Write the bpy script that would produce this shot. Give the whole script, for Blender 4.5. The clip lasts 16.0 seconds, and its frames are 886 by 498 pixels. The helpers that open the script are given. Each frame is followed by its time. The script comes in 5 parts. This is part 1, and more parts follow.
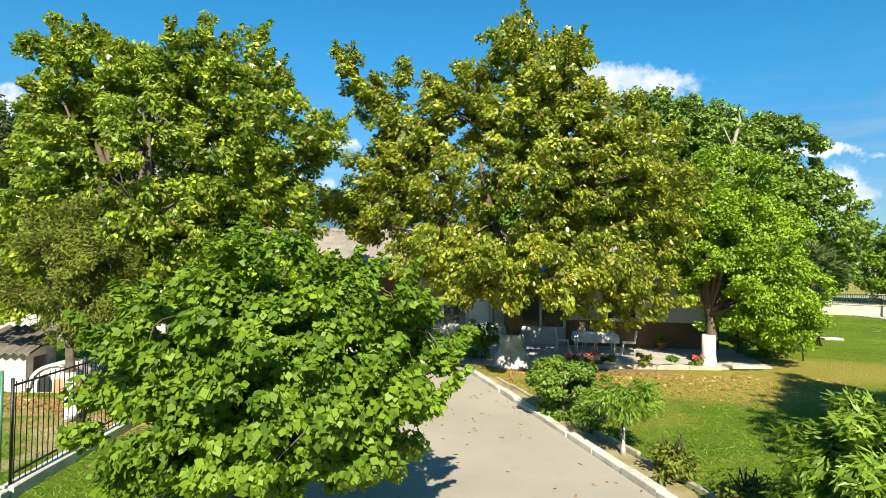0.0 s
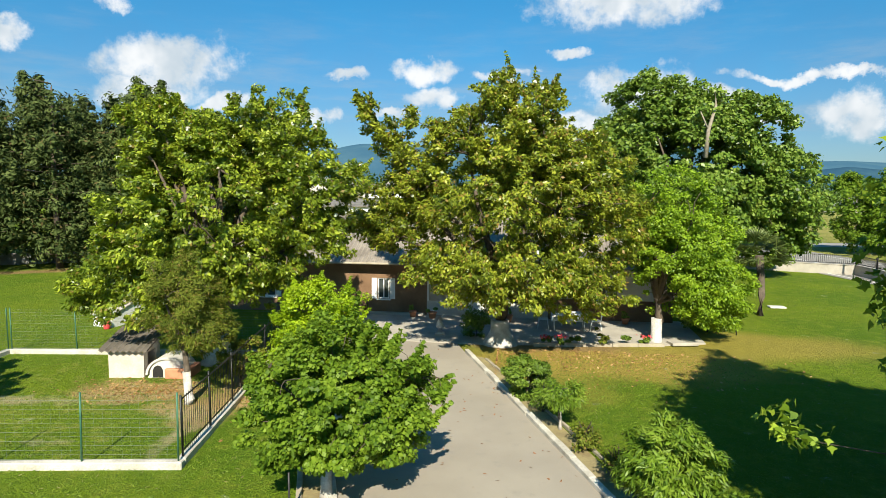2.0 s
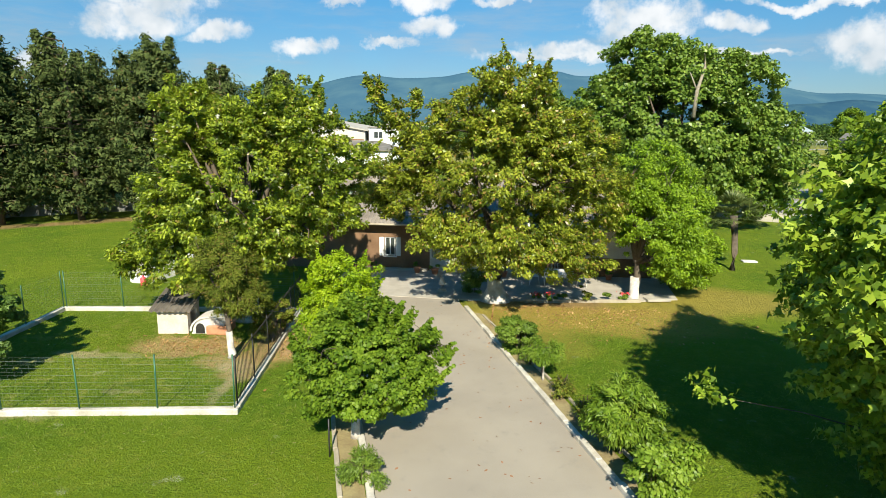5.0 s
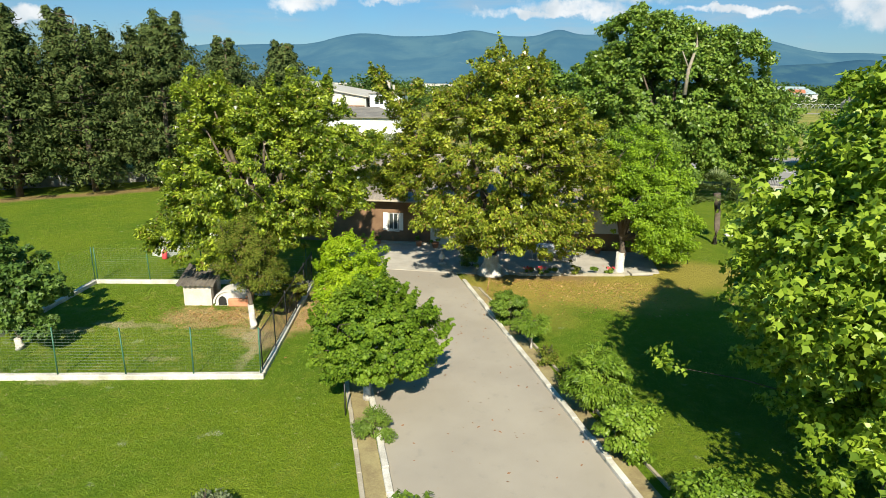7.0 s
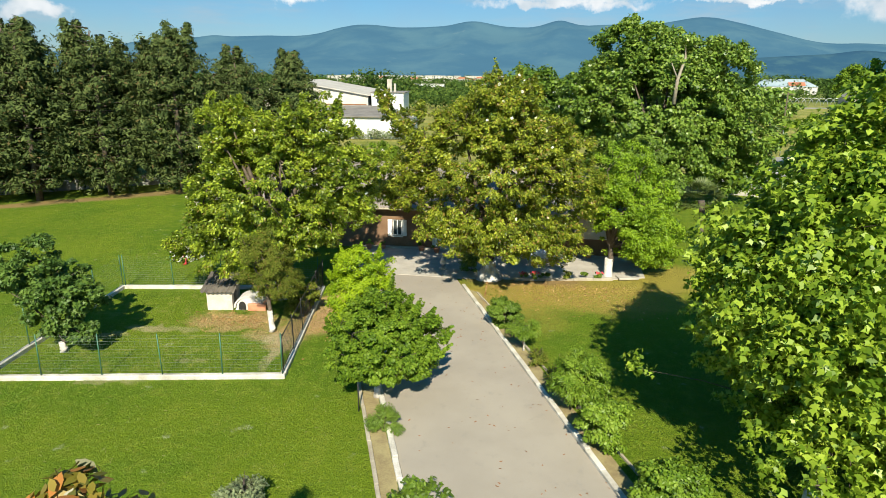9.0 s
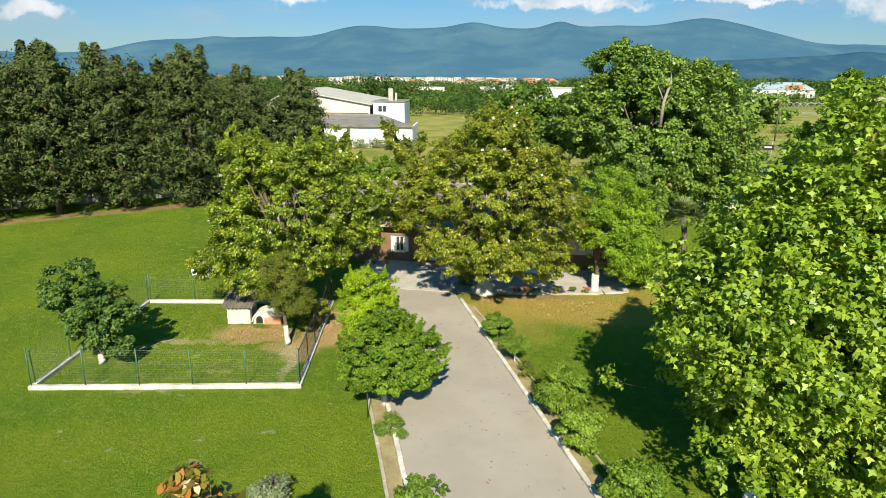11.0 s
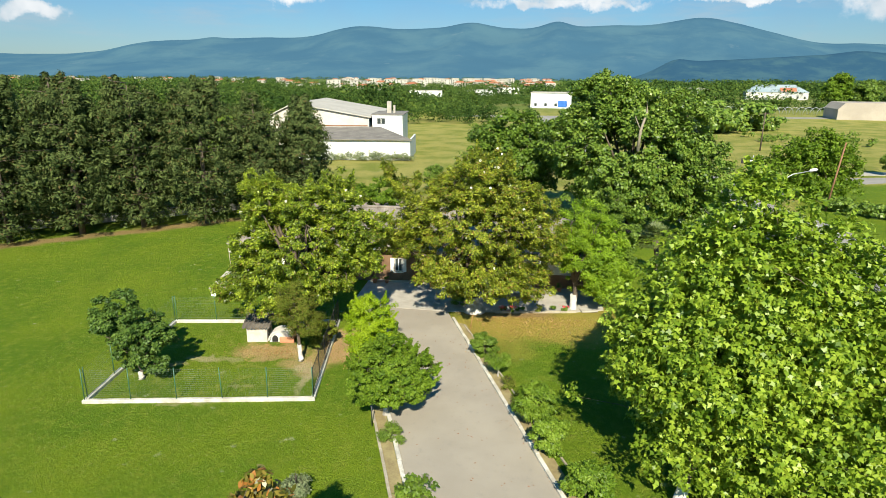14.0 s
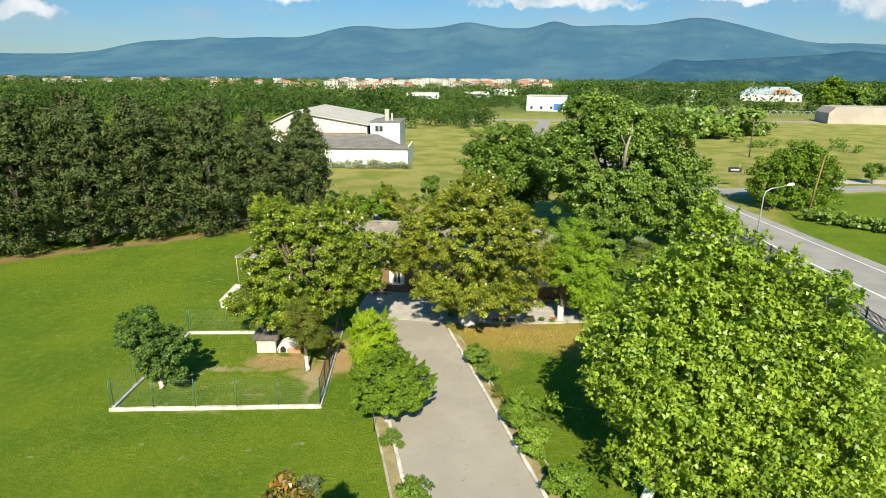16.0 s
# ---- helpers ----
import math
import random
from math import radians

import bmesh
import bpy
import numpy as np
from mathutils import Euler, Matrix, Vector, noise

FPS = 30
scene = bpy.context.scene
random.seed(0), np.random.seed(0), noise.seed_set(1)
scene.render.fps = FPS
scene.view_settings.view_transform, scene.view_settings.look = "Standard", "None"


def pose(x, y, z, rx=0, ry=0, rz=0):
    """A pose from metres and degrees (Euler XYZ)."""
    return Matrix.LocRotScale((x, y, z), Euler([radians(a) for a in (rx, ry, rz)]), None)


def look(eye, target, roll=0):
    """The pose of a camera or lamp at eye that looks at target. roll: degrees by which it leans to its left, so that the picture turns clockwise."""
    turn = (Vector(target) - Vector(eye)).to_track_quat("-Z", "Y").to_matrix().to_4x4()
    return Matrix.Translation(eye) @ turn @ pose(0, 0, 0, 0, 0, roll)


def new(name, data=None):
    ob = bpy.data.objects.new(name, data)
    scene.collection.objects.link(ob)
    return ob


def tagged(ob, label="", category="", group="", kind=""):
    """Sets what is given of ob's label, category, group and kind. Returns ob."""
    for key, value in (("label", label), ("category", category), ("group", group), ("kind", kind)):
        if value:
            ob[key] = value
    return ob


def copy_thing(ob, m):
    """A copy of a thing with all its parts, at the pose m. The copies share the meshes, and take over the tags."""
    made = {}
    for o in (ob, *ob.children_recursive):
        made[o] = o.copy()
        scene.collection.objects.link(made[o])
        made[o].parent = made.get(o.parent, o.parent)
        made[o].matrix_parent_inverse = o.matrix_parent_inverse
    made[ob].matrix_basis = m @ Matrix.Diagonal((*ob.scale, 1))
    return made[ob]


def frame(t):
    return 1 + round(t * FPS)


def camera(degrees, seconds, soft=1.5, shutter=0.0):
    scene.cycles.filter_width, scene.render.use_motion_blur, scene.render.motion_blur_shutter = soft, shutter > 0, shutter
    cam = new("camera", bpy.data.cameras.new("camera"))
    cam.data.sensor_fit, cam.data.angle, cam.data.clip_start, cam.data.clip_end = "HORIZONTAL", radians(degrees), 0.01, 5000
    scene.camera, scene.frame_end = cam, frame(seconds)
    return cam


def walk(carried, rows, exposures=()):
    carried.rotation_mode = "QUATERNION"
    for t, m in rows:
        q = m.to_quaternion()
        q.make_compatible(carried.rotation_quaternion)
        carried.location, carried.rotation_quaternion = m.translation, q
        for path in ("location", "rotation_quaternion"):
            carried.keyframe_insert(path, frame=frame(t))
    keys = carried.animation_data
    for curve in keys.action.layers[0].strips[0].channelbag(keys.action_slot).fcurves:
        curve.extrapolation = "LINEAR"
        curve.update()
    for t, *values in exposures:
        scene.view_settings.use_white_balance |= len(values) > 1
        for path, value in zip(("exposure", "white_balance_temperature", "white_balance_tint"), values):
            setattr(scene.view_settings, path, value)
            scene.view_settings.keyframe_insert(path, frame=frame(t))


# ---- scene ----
cam = camera(72.0, 16.0, 0.7)
PATH = [
    (0, (-1.026, -0.168, 3.3), (-1.241, 1.82, 3.341), 1.1),
    (0.5, (-0.515, -2.842, 4.762), (-0.754, -0.857, 4.756), 0.5),
    (1, (-0.195, -4.257, 5.646), (-0.446, -2.275, 5.54), 0.4),
    (1.5, (-0.218, -4.672, 5.921), (-0.464, -2.693, 5.774), 0.5),
    (2, (-0.18, -5.093, 6.248), (-0.426, -3.118, 6.059), 0.5),
    (2.5, (-0.137, -5.562, 6.515), (-0.383, -3.59, 6.289), 0.5),
    (3, (-0.086, -5.982, 6.773), (-0.331, -4.014, 6.511), 0.4),
    (3.5, (-0.052, -6.44, 7.063), (-0.297, -4.478, 6.763), 0.4),
    (4, (-0.113, -6.862, 7.38), (-0.35, -4.905, 7.042), 0.5),
    (6.5, (0.242, -9.273, 8.891), (0.004, -7.348, 8.401), 0.5),
    (7, (0.262, -9.773, 9.201), (0.029, -7.857, 8.678), 0.6),
    (7.5, (0.338, -10.239, 9.525), (0.104, -8.329, 8.98), 0.6),
    (8, (0.377, -10.774, 9.847), (0.143, -8.865, 9.298), 0.5),
    (8.5, (0.431, -11.319, 10.189), (0.198, -9.41, 9.64), 0.5),
    (9, (0.487, -11.833, 10.591), (0.253, -9.924, 10.042), 0.5),
    (11.5, (0.928, -14.84, 12.692), (0.693, -12.931, 12.145), 0.5),
    (12, (1.042, -15.46, 13.129), (0.807, -13.551, 12.582), 0.5),
    (12.5, (1.189, -16.052, 13.556), (0.954, -14.143, 13.009), 0.4),
    (13, (1.292, -16.64, 14.003), (1.061, -14.73, 13.456), 0.5),
    (13.5, (1.433, -17.229, 14.476), (1.203, -15.319, 13.929), 0.4),
    (14, (1.572, -17.802, 14.923), (1.341, -15.893, 14.375), 0.3),
    (14.5, (1.696, -18.367, 15.37), (1.469, -16.457, 14.822), 0.3),
    (15, (1.808, -18.995, 15.862), (1.583, -17.085, 15.313), 0.3),
    (15.5, (1.89, -19.565, 16.294), (1.665, -17.655, 15.746), 0.3),
    (16, (1.962, -20.18, 16.765), (1.74, -18.27, 16.215), 0.3),
]
walk(cam, [(t, look(eye, target, roll)) for t, eye, target, roll in PATH], ((0, 1.2), (0.5, 1.12), (1.2, 0.94), (2.0, 0.89), (16, 0.89)))

# ---- world, sun, exposure ----
SUN_TO = Vector((0.14, -1.0, 0.80)).normalized()
sun = new("sun", bpy.data.lights.new("sun", "SUN"))
sun.data.energy, sun.data.angle, sun.data.color = 4.75, radians(0.6), (1.0, 0.925, 0.74)
sun.matrix_world = look(SUN_TO * 50, (0, 0, 0))

world = bpy.data.worlds.new("sky")
scene.world = world
world.use_nodes = True


class Nodes:
    """Short hand for a node tree."""

    def __init__(self, tree):
        self.tree = tree
        tree.nodes.clear()

    def add(self, kind, ins=(), **props):
        n = self.tree.nodes.new(kind)
        for k, v in props.items():
            setattr(n, k, v)
        for k, v in dict(ins).items():
            self.put(n.inputs[k], v)
        return n

    def put(self, sock, v):
        if isinstance(v, bpy.types.NodeSocket):
            self.tree.links.new(v, sock)
        else:
            sock.default_value = v

    def math(self, op, a, b=0.0, c=0.0, clamp=False):
        return self.add("ShaderNodeMath", {0: a, 1: b, 2: c}, operation=op, use_clamp=clamp).outputs[0]

    def step(self, v, lo, hi):
        return self.add("ShaderNodeMapRange", {0: v, 1: lo, 2: hi}, interpolation_type="SMOOTHSTEP").outputs[0]

    def mix(self, f, a, b):
        n = self.add("ShaderNodeMix", data_type="RGBA")
        self.put(n.inputs[0], f), self.put(n.inputs[6], a), self.put(n.inputs[7], b)
        return n.outputs[2]

    def noise(self, vec, scale, detail=4.0, rough=0.55, colour=False):
        n = self.add("ShaderNodeTexNoise", {"Vector": vec, "Scale": scale, "Detail": detail, "Roughness": rough})
        return n.outputs[1 if colour else 0]


def rgb(r, g, b):
    return (r, g, b, 1.0)


# cumulus in the northern half of the sky: heading, height, half width, half height (as slopes)
CLOUDS = [
    (-0.601, 0.215, 0.135, 0.044), (-0.646, 0.166, 0.110, 0.026), (-0.506, 0.146, 0.062, 0.014), (-0.351, 0.121, 0.05, 0.013),
    (-0.284, 0.183, 0.034, 0.010), (-0.150, 0.194, 0.050, 0.022), (-0.132, 0.151, 0.045, 0.016), (-0.210, 0.128, 0.045, 0.009),
    (-0.030, 0.187, 0.048, 0.008), (0.185, 0.158, 0.085, 0.038), (0.077, 0.115, 0.082, 0.015), (0.317, 0.149, 0.04, 0.012),
    (0.502, 0.125, 0.056, 0.038), (0.433, 0.181, 0.12, 0.008), (0.153, 0.289, 0.130, 0.036), (-0.697, 0.318, 0.032, 0.019),
    (-0.903, 0.280, 0.045, 0.026), (0.068, 0.220, 0.033, 0.009), (0.06, 0.105, 0.13, 0.008), (0.32, 0.104, 0.10, 0.006),
    (-0.82, 0.098, 0.075, 0.012),
]
w = Nodes(world.node_tree)
sky = w.add("ShaderNodeTexSky", sky_type="NISHITA", sun_disc=False, sun_elevation=radians(38.5), sun_rotation=radians(172), altitude=200, air_density=1.0, dust_density=0.35, ozone_density=2.2)
gen = w.add("ShaderNodeTexCoord").outputs["Generated"]
wob = w.noise(gen, 11.0, 8.0, 0.62, True)
off = w.add("ShaderNodeVectorMath", {0: wob, 1: (0.5, 0.5, 0.5)}, operation="SUBTRACT").outputs[0]
off = w.add("ShaderNodeVectorMath", {0: off, "Scale": 0.08}, operation="SCALE").outputs[0]
bent = w.add("ShaderNodeVectorMath", {0: gen, 1: off}, operation="ADD").outputs[0]
xyz = w.add("ShaderNodeSeparateXYZ", {0: bent})
ahead = w.math("MAXIMUM", xyz.outputs[1], 0.02)
u, v = w.math("DIVIDE", xyz.outputs[0], ahead), w.math("DIVIDE", xyz.outputs[2], ahead)
cover = None
for cu, cv, ru, rv in CLOUDS:
    a = w.math("DIVIDE", w.math("SUBTRACT", u, cu), ru)
    b = w.math("DIVIDE", w.math("SUBTRACT", v, cv), rv)
    d = w.math("SUBTRACT", 1.0, w.math("ADD", w.math("MULTIPLY", a, a), w.math("MULTIPLY", b, b)))
    cover = d if cover is None else w.math("MAXIMUM", cover, d)
fluff = w.noise(gen, 34.0, 5.0, 0.62)
cover = w.math("ADD", cover, w.math("MULTIPLY", w.math("SUBTRACT", fluff, 0.5), 2.9))
cover = w.math("MULTIPLY", w.step(cover, -0.45, 1.0), w.step(xyz.outputs[1], 0.05, 0.25))
veil_at = w.add("ShaderNodeMapping", {0: gen, 3: (1.6, 1.6, 9.0)}).outputs[0]
veil = w.math("MULTIPLY", w.step(w.noise(veil_at, 3.0, 6.0, 0.6), 0.46, 0.78), w.step(xyz.outputs[2], 0.34, 0.03))
tint = w.add("ShaderNodeMix", {0: 1.0}, data_type="RGBA", blend_type="MULTIPLY")
w.put(tint.inputs[6], sky.outputs[0]), w.put(tint.inputs[7], w.mix(w.step(xyz.outputs[2], 0.02, 0.36), rgb(0.47, 0.63, 0.78), rgb(0.23, 0.96, 1.20)))
lit = w.mix(w.math("MULTIPLY", veil, 0.6), tint.outputs[2], rgb(4.6, 5.2, 5.6))
grey = w.noise(gen, 16.0, 3.0)
puff = w.mix(w.step(grey, 0.3, 0.7), rgb(5.7, 6.5, 7.1), rgb(9.2, 9.3, 9.3))
lit = w.mix(w.math("MULTIPLY", cover, 0.95), lit, puff)
back = w.add("ShaderNodeBackground", {0: lit, 1: 0.060})
w.put(w.add("ShaderNodeOutputWorld").inputs[0], back.outputs[0])

# ---- materials ----


def material(name):
    m = bpy.data.materials.new(name)
    m.use_nodes = True
    return m, Nodes(m.node_tree)


def finish(n, colour, rough=0.8, bump=None, strength=0.3, distance=0.02, **more):
    ins = {"Base Color": colour, "Roughness": rough}
    ins.update(more)
    p = n.add("ShaderNodeBsdfPrincipled", ins)
    if bump is not None:
        p.inputs["Normal"].links or n.put(p.inputs["Normal"], n.add("ShaderNodeBump", {"Strength": strength, "Distance": distance, "Height": bump}).outputs[0])
    n.put(n.add("ShaderNodeOutputMaterial").inputs[0], p.outputs[0])
    return p


def where(n):
    return n.add("ShaderNodeNewGeometry").outputs["Position"]


def plain(name, a, b, scale=3.0, rough=0.8, bump=0.25, grain=40.0, **more):
    """A surface of two mixed colours: stains at one scale, grain at another."""
    m, n = material(name)
    at = where(n)
    big, fine = n.noise(at, scale, 5.0, 0.6), n.noise(at, grain, 3.0, 0.6)
    f = n.step(n.math("ADD", n.math("MULTIPLY", big, 0.7), n.math("MULTIPLY", fine, 0.3)), 0.3, 0.7)
    piece = n.add("ShaderNodeObjectInfo").outputs["Random"]
    c = n.mix(f, rgb(*a), rgb(*b))
    c = n.mix(n.math("MULTIPLY", piece, 0.18), c, rgb(*[0.7 * k for k in a]))
    finish(n, c, rough, fine, bump, 0.01, **more)
    return m


def foliage(name, dark, mid, light, rough=0.45, glow=0.3, odd=None, share=0.0, gloss=0.35, drift_scale=0.9):
    """Leaves: each one has a tone of its own, boughs drift in tone, light shines through."""
    m, n = material(name)
    one = n.add("ShaderNodeNewGeometry").outputs["Random Per Island"]
    drift = n.step(n.noise(where(n), drift_scale, 3.0), 0.32, 0.68)
    f = n.math("ADD", n.math("MULTIPLY", one, 0.6), n.math("MULTIPLY", drift, 0.4))
    ramp = n.add("ShaderNodeValToRGB", {0: f})
    e = ramp.color_ramp.elements
    e[0].position, e[0].color = 0.15, rgb(*dark)
    e[1].position, e[1].color = 0.9, rgb(*light)
    k = e.new(0.5)
    k.color = rgb(*mid)
    c = ramp.outputs[0]
    if odd:
        pick = n.math("FRACT", n.math("MULTIPLY", one, 57.31))
        c = n.mix(n.math("LESS_THAN", pick, share), c, rgb(*odd))
    p = n.add("ShaderNodeBsdfPrincipled", {"Base Color": c, "Roughness": rough, "Specular IOR Level": gloss})
    t = n.add("ShaderNodeBsdfTranslucent", {0: n.mix(0.5, c, rgb(light[0] * 1.3, light[1] * 1.3, light[2]))})
    mixed = n.add("ShaderNodeMixShader", {0: glow, 1: p.outputs[0], 2: t.outputs[0]})
    n.put(n.add("ShaderNodeOutputMaterial").inputs[0], mixed.outputs[0])
    return m


MAGNOLIA = foliage("magnolia leaf", (0.040, 0.072, 0.008), (0.172, 0.240, 0.019), (0.43, 0.50, 0.046), 0.36, 0.33, (0.24, 0.18, 0.05), 0.04, 0.35)
BRONZE_MAGNOLIA = foliage("bronzed magnolia leaf", (0.044, 0.070, 0.008), (0.185, 0.240, 0.020), (0.44, 0.47, 0.05), 0.36, 0.33, (0.29, 0.19, 0.05), 0.08, 0.35)
LINDEN = foliage("linden leaf", (0.060, 0.118, 0.010), (0.132, 0.222, 0.016), (0.225, 0.325, 0.030), 0.5, 0.33, None, 0.0, 0.2)
LIME = foliage("yellow green leaf", (0.15, 0.25, 0.008), (0.265, 0.39, 0.010), (0.39, 0.50, 0.018), 0.45, 0.35)
MAPLE = foliage("maple leaf", (0.085, 0.155, 0.01), (0.218, 0.32, 0.024), (0.35, 0.45, 0.048), 0.42, 0.27)
PRIVET = foliage("privet leaf", (0.11, 0.195, 0.01), (0.21, 0.335, 0.014), (0.31, 0.44, 0.028), 0.48, 0.3)
MULBERRY = foliage("mulberry leaf", (0.058, 0.108, 0.014), (0.138, 0.228, 0.027), (0.26, 0.345, 0.06), 0.40, 0.25)
FIG = foliage("fig leaf", (0.04, 0.085, 0.014), (0.085, 0.155, 0.025), (0.15, 0.23, 0.04), 0.5, 0.25)
OLIVE = foliage("dull green leaf", (0.06, 0.088, 0.010), (0.125, 0.16, 0.018), (0.21, 0.24, 0.034), 0.65, 0.25, (0.2, 0.15, 0.04), 0.1, 0.15)
NEEDLE = foliage("pine needle", (0.028, 0.045, 0.013), (0.068, 0.096, 0.028), (0.120, 0.152, 0.046), 0.7, 0.12, (0.10, 0.08, 0.03), 0.05, 0.08)
BUSH = foliage("bush leaf", (0.065, 0.115, 0.012), (0.12, 0.20, 0.02), (0.20, 0.29, 0.035), 0.5, 0.25)
PEACH = foliage("peach leaf", (0.07, 0.135, 0.010), (0.155, 0.255, 0.020), (0.26, 0.36, 0.045), 0.45, 0.3)
PRIVET_DARK = foliage("hedge tree leaf", (0.05, 0.105, 0.01), (0.10, 0.175, 0.016), (0.17, 0.26, 0.03), 0.5, 0.28)
WOODS = foliage("far wood leaf", (0.022, 0.048, 0.012), (0.048, 0.092, 0.019), (0.115, 0.165, 0.030), 0.8, 0.15, None, 0.0, 0.05, 0.045)
PALM = foliage("palm leaf", (0.05, 0.08, 0.02), (0.10, 0.14, 0.035), (0.18, 0.21, 0.06), 0.5, 0.2)
BLADES = foliage("grass blade", (0.085, 0.15, 0.008), (0.13, 0.21, 0.012), (0.20, 0.275, 0.02), 0.6, 0.3, (0.25, 0.23, 0.09), 0.05)
STRAW = foliage("meadow grass", (0.10, 0.12, 0.03), (0.19, 0.2, 0.06), (0.28, 0.27, 0.10), 0.7, 0.25)
PALE_WEED = foliage("pale weed leaf", (0.10, 0.13, 0.06), (0.18, 0.22, 0.10), (0.30, 0.34, 0.18), 0.7, 0.2)
BRONZE = foliage("bronze young leaf", (0.035, 0.045, 0.008), (0.12, 0.12, 0.018), (0.36, 0.26, 0.05), 0.36, 0.28, (0.40, 0.17, 0.04), 0.2, 0.35)
PETAL = plain("white petal", (0.75, 0.72, 0.6), (0.85, 0.83, 0.74), 4.0, 0.5)
RED_PETAL = plain("red petal", (0.55, 0.03, 0.04), (0.75, 0.10, 0.12), 8.0, 0.5)
BARK = plain("bark", (0.06, 0.045, 0.032), (0.14, 0.11, 0.08), 5.0, 0.9, 0.8, 28.0)
PALE_BARK = plain("dead wood", (0.22, 0.18, 0.13), (0.4, 0.36, 0.28), 5.0, 0.9, 0.6, 28.0)
LIMEWASH = plain("limewash", (0.34, 0.31, 0.27), (0.74, 0.72, 0.68), 2.6, 0.9, 0.5, 30.0)
CONCRETE = plain("concrete", (0.36, 0.33, 0.28), (0.49, 0.455, 0.39), 1.4, 0.9, 0.3, 60.0)
KERB = plain("whitewashed kerb", (0.36, 0.33, 0.27), (0.72, 0.69, 0.62), 1.6, 0.85, 0.4, 24.0)
OLD_KERB = plain("old kerb", (0.28, 0.24, 0.17), (0.46, 0.41, 0.32), 1.6, 0.9, 0.4, 24.0)
PLASTER = plain("white plaster", (0.5, 0.48, 0.44), (0.68, 0.66, 0.61), 0.8, 0.85, 0.2, 40.0)
BROWN = plain("brown plaster", (0.15, 0.085, 0.045), (0.25, 0.15, 0.085), 1.2, 0.85, 0.3, 40.0)
ROOF = plain("weathered roof tile", (0.17, 0.145, 0.12), (0.36, 0.315, 0.265), 1.1, 0.9, 0.4, 14.0)
GREY_ROOF = plain("cement roof sheet", (0.13, 0.118, 0.105), (0.26, 0.24, 0.21), 0.5, 0.9, 0.3, 8.0)
PALE_ROOF = plain("pale roof sheet", (0.38, 0.355, 0.31), (0.5, 0.47, 0.41), 0.3, 0.8, 0.2, 8.0)
RED_ROOF = plain("red roof tile", (0.34, 0.12, 0.06), (0.48, 0.19, 0.10), 0.2, 0.9, 0.2, 6.0)
RUST = plain("rust", (0.16, 0.06, 0.025), (0.34, 0.15, 0.06), 4.0, 0.9, 0.4, 30.0)
WHITE = plain("white paint", (0.72, 0.72, 0.70), (0.84, 0.84, 0.82), 2.0, 0.5, 0.05, 50.0)
GREEN_POST = plain("green post", (0.02, 0.09, 0.05), (0.05, 0.16, 0.09), 4.0, 0.5, 0.1, 60.0)
WIRE = plain("galvanised wire", (0.15, 0.2, 0.15), (0.24, 0.28, 0.22), 6.0, 0.6, 0.05, 60.0)
BLACK = plain("black iron", (0.012, 0.012, 0.014), (0.035, 0.034, 0.032), 6.0, 0.5, 0.1, 60.0)
STEEL = plain("galvanised steel", (0.4, 0.41, 0.42), (0.55, 0.56, 0.56), 2.0, 0.45, 0.05, 40.0, Metallic=0.6)
TERRACOTTA = plain("terracotta", (0.42, 0.17, 0.09), (0.58, 0.27, 0.15), 3.0, 0.8, 0.2, 40.0)
TIMBER = plain("weathered timber", (0.18, 0.09, 0.045), (0.32, 0.17, 0.09), 5.0, 0.8, 0.4, 20.0)
# Near-black colour in place of the shade inside shed and dog house.
INNER_SHADE = plain("painted interior shade", (0.01, 0.01, 0.01), (0.03, 0.028, 0.025), 2.0, 0.9)
BLUE = plain("blue panel", (0.03, 0.12, 0.45), (0.05, 0.18, 0.55), 1.0, 0.4)
OLD_TILE = plain("old grey tile", (0.09, 0.078, 0.065), (0.2, 0.175, 0.145), 3.0, 0.9, 0.5, 18.0)
STONE = plain("boundary wall", (0.2, 0.2, 0.19), (0.34, 0.33, 0.31), 0.8, 0.9, 0.4, 12.0)
SOIL = plain("dry soil and grass", (0.2, 0.15, 0.075), (0.33, 0.28, 0.13), 1.8, 0.95, 0.8, 18.0)
BLUE_ROOF = plain("pale blue roof sheet", (0.26, 0.34, 0.38), (0.36, 0.43, 0.46), 0.1, 0.7, 0.1, 6.0)
PAINT_LINE = plain("road paint", (0.6, 0.6, 0.58), (0.78, 0.78, 0.76), 0.7, 0.7, 0.1, 20.0)
CLOTH = plain("white cloth", (0.68, 0.66, 0.68), (0.8, 0.78, 0.8), 6.0, 0.9, 0.2, 60.0)
# Blue base and emission stand in for haze over the distance.
MOUNTAIN, _n = material("far hills with haze glow")
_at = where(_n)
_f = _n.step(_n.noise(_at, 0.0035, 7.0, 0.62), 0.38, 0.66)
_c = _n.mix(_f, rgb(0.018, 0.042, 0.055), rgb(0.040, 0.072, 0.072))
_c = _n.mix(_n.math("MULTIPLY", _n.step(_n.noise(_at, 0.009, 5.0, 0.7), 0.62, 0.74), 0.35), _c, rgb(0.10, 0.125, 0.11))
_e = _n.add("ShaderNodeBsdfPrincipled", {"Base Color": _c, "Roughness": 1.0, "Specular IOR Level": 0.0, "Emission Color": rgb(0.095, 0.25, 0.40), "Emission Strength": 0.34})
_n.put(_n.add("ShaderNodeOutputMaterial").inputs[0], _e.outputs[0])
TAN_PLASTER = plain("weathered buff plaster", (0.46, 0.42, 0.36), (0.68, 0.63, 0.55), 0.35, 0.9, 0.3, 10.0)
TAN_SHEET = plain("dusty buff roof sheet", (0.33, 0.285, 0.235), (0.44, 0.385, 0.32), 0.15, 0.85, 0.2, 6.0)
